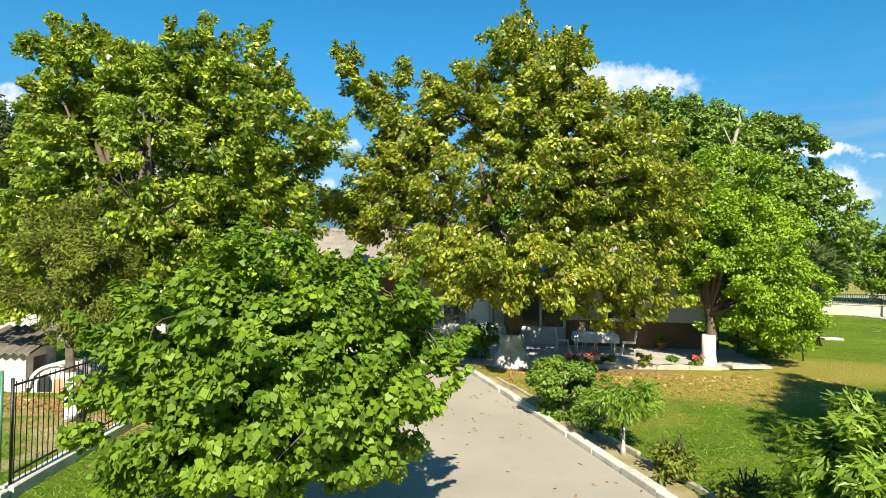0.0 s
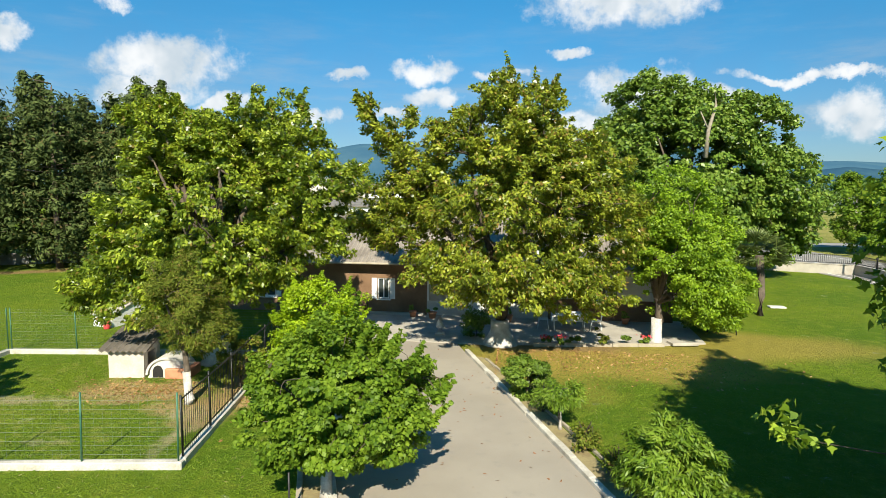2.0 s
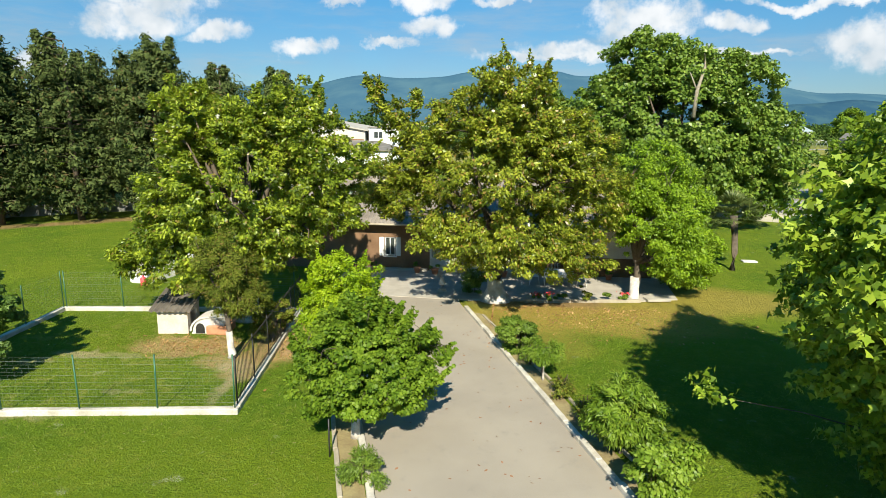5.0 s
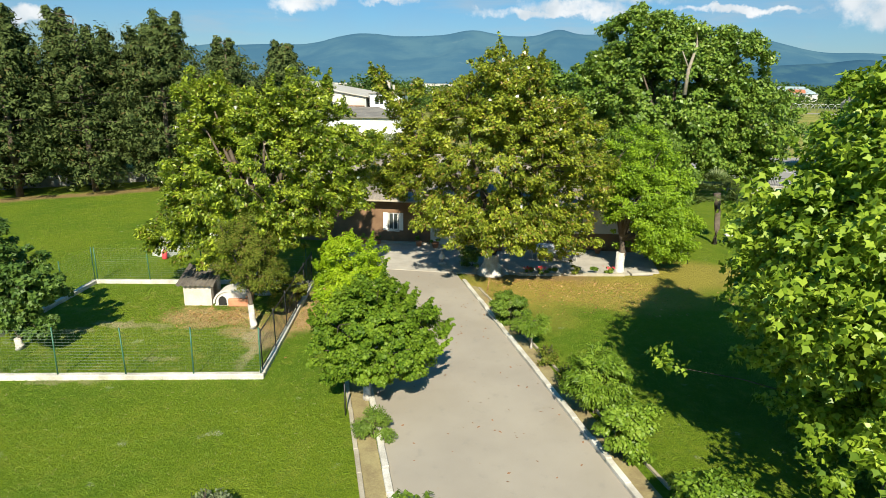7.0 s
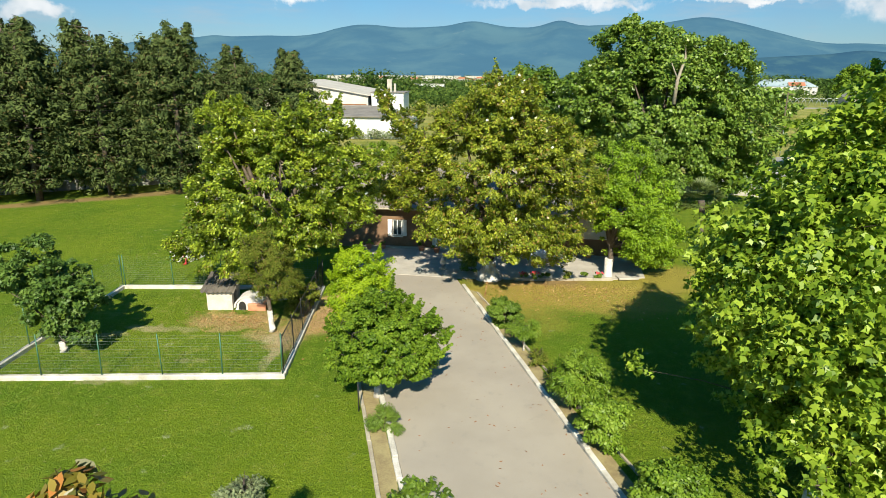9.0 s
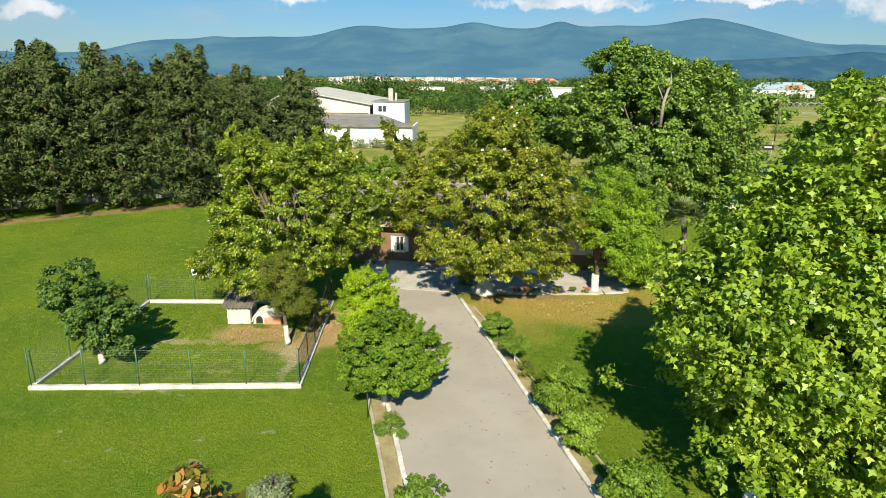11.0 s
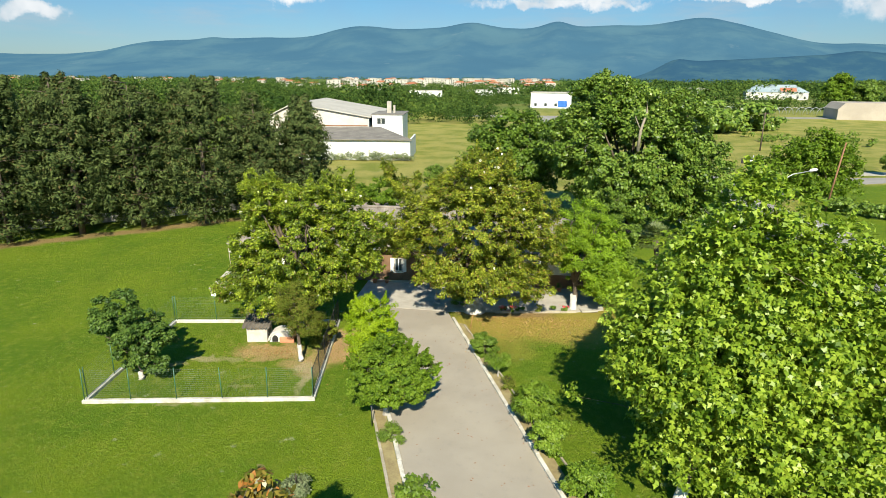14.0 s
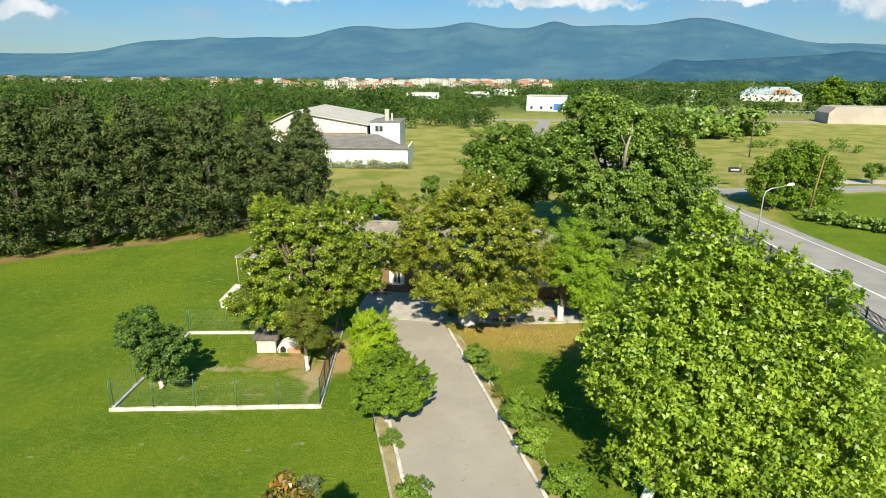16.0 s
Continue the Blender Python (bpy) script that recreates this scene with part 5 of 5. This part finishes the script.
# ---- pines ----
def pine_kind(seed, height, width, label):
    rng = np.random.default_rng(seed)
    t = thing("pine_tree", (0, 0, 0), label, "pine", "row of dark pines")
    cl = []
    tips = [(rng.uniform(0, 2 * math.pi), rng.uniform(0.1, 0.55), rng.uniform(0.84, 1.04)) for k in range(4)]
    for z in np.arange(1.1, height * 0.86, 0.4):
        f = (z - 1.1) / (height - 1.1)
        r = width * (0.62 + 1.3 * f if f < 0.28 else 0.98 + 0.06 * math.sin(f * 19 + seed) if f < 0.56 else 1.0 - 1.55 * (f - 0.56))
        for i in range(max(4, int(r * 4.2))):
            a, k = rng.uniform(0, 2 * math.pi), rng.uniform(0.1, 1.0) ** 0.5 + rng.normal() * 0.09
            cl.append((math.cos(a) * r * k, math.sin(a) * r * k, z + rng.normal() * 0.35, rng.uniform(0.35, 1.0)))
    for a, k, g in tips:
        # leaders of unlike height make the ragged top
        for z in np.arange(height * 0.6, height * g, 0.28):
            w_ = width * 0.36 * (1.02 - (z / height - 0.6) / (g - 0.6) * 0.95)
            for i in range(3):
                cl.append((math.cos(a) * width * k + rng.normal() * w_ * 0.6, math.sin(a) * width * k + rng.normal() * w_ * 0.6, z, rng.uniform(0.3, 0.55)))
    cl = np.array(cl)
    n = 25000
    pick = rng.integers(0, len(cl), n)
    d = unit(rng.normal(size=(n, 3)))
    off_ = d * (rng.random(n) ** 0.5)[:, None] * cl[pick, 3:4]
    off_[:, 2] *= 0.8
    at = cl[pick, :3] + off_
    at[:, 2] = np.maximum(at[:, 2], 0.25)
    out = at * np.array((1, 1, 0))
    link("crown", leaf_mesh("crown", at, d * 0.8 + unit(out) * 0.3 + np.array((0, 0, 0.45)), unit(out) * 0.5 + rng.normal(size=(n, 3)) + np.array((0, 0, 0.1)), rng.uniform(0.19, 0.44, n), [(0, -0.5), (0.2, 0.0), (0, 0.5), (-0.2, 0.0)], 0.3), NEEDLE, t)
    bm = bmesh.new()
    tube(bm, [(0, 0, -0.1), (0.1, 0, height * 0.4), (0, 0.1, height * 0.9)], [0.28, 0.2, 0.05], 8)
    for i in rng.permutation(len(cl))[:46]:
        c = cl[i]
        tube(bm, [(0, 0, max(c[2] - 0.2, 0.5)), (c[0] * 0.95, c[1] * 0.95, c[2])], [0.06, 0.02], 5)
    part("trunk", bm, BARK, t)
    return t


KINDS = [pine_kind(1, 15.4, 4.1, "tall dark shaggy pine at the lawn's edge"), pine_kind(2, 13.9, 4.3, "dark broad shaggy pine at the lawn's edge"), pine_kind(3, 12.6, 3.0, "slim dark pine at the lawn's edge")]
SPOTS = [(-30.2, 40.6, 1, 1.0), (-25.6, 43.6, 0, 0.92), (-21.6, 46.4, 2, 1.0), (-35.6, 38.0, 0, 1.0), (-39.8, 34.6, 1, 1.05), (-44.2, 30.8, 0, 1.0), (-49.0, 27.5, 1, 1.05), (-54.0, 24.0, 0, 1.0),
         (-28.0, 47.5, 1, 0.95), (-33.0, 44.5, 0, 0.95), (-38.5, 41.5, 1, 1.0), (-43.5, 38.0, 0, 1.02), (-48.5, 35.0, 1, 1.0), (-53.5, 32.0, 0, 1.0), (-23.2, 51.0, 2, 1.0), (-40.5, 48.0, 1, 0.95), (-47.0, 43.5, 0, 0.97), (-54.0, 40.0, 1, 1.0),
         (-59.5, 22.0, 1, 1.0)]
for i, (x, y, k, s) in enumerate(SPOTS):
    m = pose(x, y, 0, 0, 0, i * 77.0) @ Matrix.Diagonal((s, s, s, 1))
    if i < 3:
        k = i
    if i in (0, 1, 2):
        KINDS[i].matrix_basis = m
    else:
        c = copy_thing(KINDS[k], m)
        c.matrix_basis = m
slab("pine_wall", [(-62, 24.0), (-20, 54.2), (-20.1, 54.45), (-62.1, 24.25)], -0.1, 0.95, STONE, "low grey boundary wall behind the pines", "wall")
# ---- the white hall beyond the meadow ----
def hall():
    t = thing("industrial_hall", (-24.0, 91.0, 0), "white industrial hall with a low annex and grey roofs", "hall", turn=5.0)
    part("annex_wall", boxes((-17.0, 0, 0, 6.3, 0.3, 3.58), (6.0, 0.304, 0, 6.3, 13.0, 3.58), (-17.0, 0.304, 0, -16.7, 13.0, 3.58)), WHITE, t, "white plastered annex wall")
    v = [(-17.3, -0.5, 3.62), (6.7, -0.5, 3.62), (-0.9, 13.6, 4.75), (-17.3, 13.6, 4.65)]
    link("annex_roof", raw("annex_roof", v + [(x, y, z + 0.16) for x, y, z in v], [(3, 2, 1, 0), (4, 5, 6, 7), (0, 1, 5, 4), (1, 2, 6, 5), (2, 3, 7, 6), (3, 0, 4, 7)]), GREY_ROOF, t, "grey cement sheet roof")
    y0, y1, x0, x1, ap = 14.0, 44.0, -23.4, -3.2, -18.4
    bm = bmesh.new()
    f = [bm.verts.new(p) for p in ((x0, y0, 0), (x1, y0, 0), (x1, y0, 6.7), (ap, y0, 9.0), (x0, y0, 6.7))]
    b = [bm.verts.new((p.co.x, y1, p.co.z)) for p in f]
    bm.faces.new(f), bm.faces.new(b[::-1])
    for i in (0, 1, 4):
        bm.faces.new((f[i], b[i], b[(i + 1) % 5], f[(i + 1) % 5]))
    part("hall_body", bm, TAN_PLASTER, t, "pale weathered gabled hall front")
    for a, c in ((x0 - 0.5, ap), (x1 + 0.5, ap)):
        z = 6.62
        v = [(a, y0 - 0.5, z), (a, y1 + 0.5, z), (c, y1 + 0.5, 9.22), (c, y0 - 0.5, 9.22)]
        link("hall_roof", raw("hall_roof", v + [(x, y, k + 0.2) for x, y, k in v], [(0, 1, 2, 3), (7, 6, 5, 4), (0, 1, 5, 4), (1, 2, 6, 5), (2, 3, 7, 6), (3, 0, 4, 7)]), PALE_ROOF, t, "pale sheet roof")
    part("band", boxes((x0 + 1, y0 - 0.06, 4.95, x1 - 0.3, y0 - 0.01, 5.12)), RUST, t, "rusty band across the hall front")
    part("stain", boxes((ap + 0.8, y0 - 0.03, 7.4, ap + 1.3, y0 - 0.005, 8.3)), RUST, t, "rust stain")
    w_ = part("side_block", boxes((-2.6, 14.6, 0, 3.5, 26.0, 7.2)), WHITE, t, "white side block")
    part("side_roof", boxes((-2.8, 14.4, 7.2, 3.8, 26.3, 7.35)), GREY_ROOF, w_)
    for x in (-1.6, -0.75):
        part("window", boxes((x, 14.52, 5.4, x + 0.7, 14.59, 6.5)), GLASS, w_)
    part("chimney", boxes((0.0, 18.0, 7.35, 0.9, 19.0, 9.7), (1.3, 18.2, 7.35, 1.7, 18.8, 8.9)), CONCRETE, w_)


hall()


def far_building(name, label, x, y, w_, d, h, wall, roof, kind="gable", turn=0.0, floors=1):
    t = thing(name, (x, y, 0), label, "building", "buildings of the far town", turn)
    part("wall", boxes((-w_ / 2, -d / 2, 0, w_ / 2, d / 2, h)), wall, t)
    if kind == "gable":
        v = [(-w_ / 2 - 0.4, -d / 2 - 0.4, h + 0.004), (w_ / 2 + 0.4, -d / 2 - 0.4, h + 0.004), (w_ / 2 + 0.4, d / 2 + 0.4, h + 0.004), (-w_ / 2 - 0.4, d / 2 + 0.4, h + 0.004), (-w_ / 2 + d * 0.3, 0, h + d * 0.2), (w_ / 2 - d * 0.3, 0, h + d * 0.2)]
        link("roof", raw("roof", v, [(3, 2, 1, 0), (0, 1, 5, 4), (1, 2, 5), (2, 3, 4, 5), (3, 0, 4)]), roof, t)
    else:
        part("roof", boxes((-w_ / 2 - 0.3, -d / 2 - 0.3, h + 0.004, w_ / 2 + 0.3, d / 2 + 0.3, h + 0.35)), roof, t)
    n = max(2, int(w_ / 4))
    for f in range(floors):
        for i in range(n):
            cx = -w_ / 2 + w_ * (i + 0.5) / n
            z = f * h / floors + 0.9
            part("window", boxes((cx - 0.6, -d / 2 - 0.06, z, cx + 0.6, -d / 2 - 0.01, z + min(1.4, h / floors * 0.5))), GLASS, t)
    return t


_h1 = far_building("house_far", "white two storey house with a red tile roof", -60, 900, 12, 10, 6.4, BUFF, RED_ROOF, floors=2)
_h2 = far_building("house_far", "white three storey block with a flat roof", -20, 960, 15, 11, 9.0, BUFF, PALE_ROOF, "flat", floors=3)
_h3 = far_building("house_far", "low white house with a red tile roof", 30, 870, 14, 9, 3.6, BUFF, RED_ROOF)
_r = np.random.default_rng(9)
for i in range(150):
    far = _r.random() ** 0.8
    y = 560 + 1100 * far
    x = y * (_r.uniform(-0.31, 0.05) if i < 105 else _r.uniform(-0.95, -0.3))
    copy_thing((_h1, _h2, _h3)[int(_r.integers(0, 3))], pose(x, y, 0, 0, 0, _r.uniform(-35, 35)))
far_building("workshop", "long low white workshop with pale roof", -67, 430, 26, 16, 4.2, WHITE, PALE_ROOF, "flat", 8)
far_building("workshop", "low white workshop with pale roof", -28, 470, 20, 14, 4.0, WHITE, PALE_ROOF, "flat", -4)
far_building("workshop", "white flat roofed storehouse", -8, 520, 18, 14, 5.0, WHITE, PALE_ROOF, "flat", 6)
far_building("workshop", "low hall with a pale roof in the fields", -196, 380, 30, 12, 3.2, PLASTER, PALE_ROOF, "flat", 5)
_s = far_building("showroom", "white flat showroom with a blue panel", 17.0, 292, 19, 14, 7.0, WHITE, PALE_ROOF, "flat", -6)
part("blue_panel", boxes((3.4, -7.2, 0.6, 7.6, -7.08, 3.6)), BLUE, _s, "blue panel on the front")
far_building("factory", "large white factory with a red and pale blue roof", 178, 446, 38, 24, 5.0, PLASTER, BLUE_ROOF, "gable", -14)
_q = [(2, -11.4, 5.45), (12, -11.4, 5.45), (12, -5.6, 7.78), (2, -5.6, 7.78)]
link("red_stripe", raw("red_stripe", _q + [(x, y, z + 0.12) for x, y, z in _q], [(3, 2, 1, 0), (4, 5, 6, 7), (0, 1, 5, 4), (1, 2, 6, 5), (2, 3, 7, 6), (3, 0, 4, 7)]), RED_ROOF, [o for o in scene.objects if o.name == "factory"][0], "red roof strip")
far_building("store", "white low store with a pale roof", 118, 420, 22, 14, 5.0, WHITE, PALE_ROOF, "gable", 10)
far_building("cottage", "small house with an orange roof", 152, 520, 12, 10, 5.0, PLASTER, RED_ROOF, "gable", 0, 2)
far_building("cottage", "small house with an orange roof", 120, 640, 12, 10, 5.0, PLASTER, RED_ROOF, "gable", 20, 2)


def arched_hall():
    t = thing("polytunnel_hall", (139.0, 222.0, 0), "long pale arched storage hall in the field", "hall", turn=-8)
    bm = bmesh.new()
    prof = [(-22.5, 0), (-22.5, 3.8), (-20.5, 6.0), (34, 6.3), (37, 3.4), (37, 0)]
    f = [bm.verts.new((x, 0, z)) for x, z in prof]
    b = [bm.verts.new((x, 16, z)) for x, z in prof]
    bm.faces.new(f), bm.faces.new(b[::-1])
    for i in range(len(f)):
        bm.faces.new((f[i], b[i], b[(i + 1) % len(f)], f[(i + 1) % len(f)]))
    part("shell", bm, TAN_SHEET, t)
    t = thing("greenhouse_frame", (92.0, 258.0, 0), "row of bare greenhouse hoops in the field", "greenhouse", turn=-6)
    for i in range(26):
        bm = bmesh.new()
        tube(bm, [(-32 + i * 2.6 + 2.2 * math.cos(a), 0, 3.0 * math.sin(a)) for a in np.linspace(0, math.pi, 7)], [0.09] * 7, 5)
        part("hoop", bm, STEEL, t)


arched_hall()


# ---- far woods, hedges, tall grass: stuff ----
def wood(name, label, spots, leafmat, seed, per_tree=90, fine=0.21):
    """Many far trees in one mesh: spots are x, y, height, width."""
    rng = np.random.default_rng(seed)
    at, face, size = [], [], []
    for x, y, h, r in spots:
        n = per_tree
        nb = 9
        bl = np.stack([rng.normal(0, r * 0.45, nb), rng.normal(0, r * 0.45, nb), h * rng.uniform(0.2, 0.85, nb)], 1)
        k = rng.integers(0, nb, n)
        d = unit(rng.normal(size=(n, 3)))
        p = bl[k] + d * np.array((r * 0.5, r * 0.5, h * 0.22)) * (rng.random(n) ** 0.3)[:, None]
        p[:, 2] = np.clip(p[:, 2], 0.2, h * 1.06)
        at.append(p + np.array((x, y, 0))), face.append(d + np.array((0, -0.2, 0.5)) + 0.25 * rng.normal(size=(n, 3)))
        size.append(np.full(n, fine * math.sqrt(h * r)) * rng.uniform(0.6, 1.3, n))
    at, face, size = np.vstack(at), np.vstack(face), np.concatenate(size)
    ob = link(name, leaf_mesh(name, at, face, rng.normal(size=at.shape), size, [(0, -0.5), (0.42, -0.05), (0, 0.5), (-0.42, 0.05)], 0.35), leafmat)
    return tagged(ob, label, "trees", kind="stuff")


_r = np.random.default_rng(77)
spots = []
for i in range(1150):
    y = _r.uniform(205, 440)
    x = _r.uniform(-1.1, 0.02) * y
    if noise.noise(Vector((x / 55, y / 55, 7.0))) > -0.42 and not (-100 < x < -40 and y > 395) and not (x > -18 and y < 300):
        tall = 1.0 + 0.9 * noise.noise(Vector((x / 38, y / 38, 3.0)))
        if -0.32 < x / y < 0.06 and y > 290:
            tall *= 0.6
        spots.append((x, y, _r.uniform(4, 10.5) * tall, _r.uniform(3.5, 6.5)))
for i in range(70):
    spots.append((_r.uniform(-75, -8), _r.uniform(175, 240), _r.uniform(4, 8), _r.uniform(3, 5)))
for i in range(40):
    spots.append((_r.uniform(-5, 45), _r.uniform(240, 330) - 20 * (i % 2), _r.uniform(4, 9), _r.uniform(3, 6)) if i % 3 else (_r.uniform(20, 70), _r.uniform(300, 380), 9, 6))
spots = [p for p in spots if not (-2 < p[0] < 36 and p[1] < 300)]
wood("near_woods", "belt of mixed green trees beyond the meadow", spots, WOODS, 1, 190, 0.125)
spots = []
for i in range(2600):
    y = 430 + 1500 * _r.random() ** 1.4
    x = _r.uniform(-1.15, 0.75) * y
    town = abs(x / y + 0.13) < 0.2 and 480 < y < 1500
    if noise.noise(Vector((x / 160, y / 160, 2.0))) < -0.2:
        continue
    if not town or _r.random() < 0.85:
        spots.append((x, y, _r.uniform(4.5, 8.5) if town else _r.uniform(6, 12), _r.uniform(6, 12)))
wood("far_woods", "far green woods round the town", spots, WOODS, 2, 80, 0.16)
spots = []
for i in range(300):
    y = _r.uniform(310, 640)
    x = _r.uniform(0.10, 0.7) * y
    if not (y < 440 and 0.33 * y < x < 0.5 * y):
        spots.append((x, y, _r.uniform(7, 14), _r.uniform(5, 9)))
for i in range(30):
    spots.append((_r.uniform(75, 150), _r.uniform(285, 300), _r.uniform(4, 7), 3.5))
wood("east_woods", "green trees and hedges beyond the fields", spots, WOODS, 3, 200, 0.15)
wood("field_clump", "dense green clump of trees in the field", [(52 + _r.normal() * 7, 165 + _r.normal() * 5, _r.uniform(5, 9), 4.5) for i in range(12)] + [(66 + _r.normal() * 6, 172, 4, 4) for i in range(5)], MULBERRY, 4, 600)
wood("verge_hedge", "dark hedge along the road verge", [(37.6 + i * 0.62, 56.5 - i * 0.62, 1.7, 1.1) for i in range(22)], MULBERRY, 5, 500)
wood("meadow_shrubs", "scattered small green shrubs in the meadow", [(_r.uniform(-12, 20), _r.uniform(95, 170), _r.uniform(1.0, 2.5), _r.uniform(1, 2.2)) for i in range(26)] + [(_r.uniform(55, 100), _r.uniform(125, 150), _r.uniform(1.0, 3), 2) for i in range(10)], BUSH, 6, 160)
wood("hall_weeds", "tall pale weeds along the hall wall", [(-32 + i * 0.55, 89.4 + 0.05 * i + _r.normal() * 0.4, _r.uniform(0.9, 2.0), 1.0) for i in range(28)], PALE_WEED, 7, 220, 0.14)
tree("roadside_tree", "broad bright green tree beside the road", (36.2, 64.0), [(0, 0, 4.2, 3.2, 3.0, 3.4), (3.2, 0.6, 4.2, 3.2, 3.0, 3.2), (5.8, 0.8, 3.4, 2.6, 2.6, 2.6), (1.6, -0.8, 6.9, 2.6, 2.3, 2.1), (4.2, -0.4, 6.4, 2.3, 2.2, 1.9), (-1.2, -0.4, 5.2, 1.7, 1.8, 1.8), (1.0, -1.0, 1.8, 3.6, 2.4, 1.5), (5.0, -0.6, 1.6, 3.2, 2.2, 1.4)],
     LINDEN, 26000, 0.34, RHOMB, 24, 2.0, 0.25, per=0.8, bough=0.7)
tree("field_tree", "small green tree by the field path", (60.0, 86.0), [(0, 0, 2.2, 1.5, 1.5, 1.2)], BUSH, 4000, 0.26, OVAL, 25, 1.2, 0.12, per=1.2, bough=0.5)
tree("meadow_tree", "small dark tree behind the house", (-9.6, 62.0), [(0, 0, 2.0, 1.2, 1.2, 1.5)], MULBERRY, 3600, 0.24, OVAL, 26, 0.8, 0.1, per=1.2, bough=0.5)
for x, y, h, s in ((-13.0, 47.0, 4.2, 27), (-16.0, 45.5, 3.6, 28)):
    tree("broadleaf_shrub", "green broadleaf shrub behind the house", (x, y), [(0, 0, h * 0.55, 1.8, 1.6, h * 0.45)], LINDEN, 8000, 0.24, RHOMB, s, 1.0, 0.1, per=1.2, bough=0.5, category="bush")
for x, y, h, s in ((150.0, 300.0, 17.0, 40), (168.0, 310.0, 14.0, 41), (182.0, 300.0, 15.0, 42)):
    tree("poplar_tree", "large green tree beyond the fields", (x, y), [(0, 0, h * 0.5, 6.0, 6.0, h * 0.45), (1.5, 0, h * 0.72, 4, 4, h * 0.25)], LINDEN if s == 40 else MULBERRY, 9000, 1.0, RHOMB, s, 4.0, 0.5, per=0.2, bough=1.8)


def lawn_blades():
    """Tufts of grass on the near lawn."""
    rng = np.random.default_rng(8)
    n = 170000
    y = -12 + 34 * rng.random(n) ** 1.25
    x = -24 + 34 * rng.random(n)
    keep = (x < KL(y) - 1.1) | ((x > KR(y) + 1.0) & (y < 18))
    keep &= ~((x > -9.5) & (y > 19))
    x, y = x[keep], y[keep]
    n = len(x)
    at = np.stack([x, y, np.full(n, 0.022)], 1)
    along = rng.normal(size=(n, 3)) * np.array((0.7, 0.7, 0.1)) + np.array((0, 0, 0.8))
    face = rng.normal(size=(n, 3)) + np.array((0, -0.6, 0.8))
    ob = link("grass", leaf_mesh("grass", at, face, along, rng.uniform(0.06, 0.13, n), [(-0.09, -0.5), (0.09, -0.5), (0, 0.5)], 0.0), BLADES)
    tagged(ob, "short green lawn grass", "grass", kind="stuff")


lawn_blades()


def leaf_litter(name, label, n, seed, size, mat_, place, z):
    """Dry leaves lying about: place gives x and y for the random numbers."""
    rng = np.random.default_rng(seed)
    x, y = place(rng)
    at = np.stack([x, y, np.full(n, z)], 1)
    face = rng.normal(size=(n, 3)) * 0.35 + np.array((0, 0, 1.0))
    ob = link(name, leaf_mesh(name, at, face, rng.normal(size=(n, 3)), rng.uniform(0.7, 1.4, n) * size, OVAL, 0.4), mat_)
    tagged(ob, label, "leaves", kind="stuff")


def on_drive(rng):
    y = rng.uniform(2, 18.5, 150)
    return KL(y) + (KR(y) - KL(y)) * rng.random(150) ** 0.6, y


DRY_LEAF = foliage("dry magnolia leaf", (0.20, 0.10, 0.035), (0.36, 0.20, 0.07), (0.58, 0.38, 0.16), 0.6, 0.15)
leaf_litter("fallen_leaves", "scattered dry brown leaves on the drive", 150, 21, 0.09, TIMBER, on_drive, 0.045)
leaf_litter("lawn_litter", "dry orange magnolia leaves on the lawn", 1100, 22, 0.10, DRY_LEAF, lambda rng: (rng.normal(2.4, 3.0, 1100).clip(-0.9, 10.0), 19.1 - np.abs(rng.normal(0, 1.9, 1100))), 0.03)
leaf_litter("pen_litter", "dry orange magnolia leaves in the dog pen", 520, 23, 0.10, DRY_LEAF, lambda rng: (rng.normal(-11.7, 1.1, 520), rng.normal(12.2, 0.55, 520)), 0.03)
leaf_litter("fence_litter", "dry leaves along the pen fence", 300, 24, 0.10, DRY_LEAF, lambda rng: (rng.normal(-7.7, 0.5, 300), rng.normal(13.2, 1.5, 300)), 0.03)
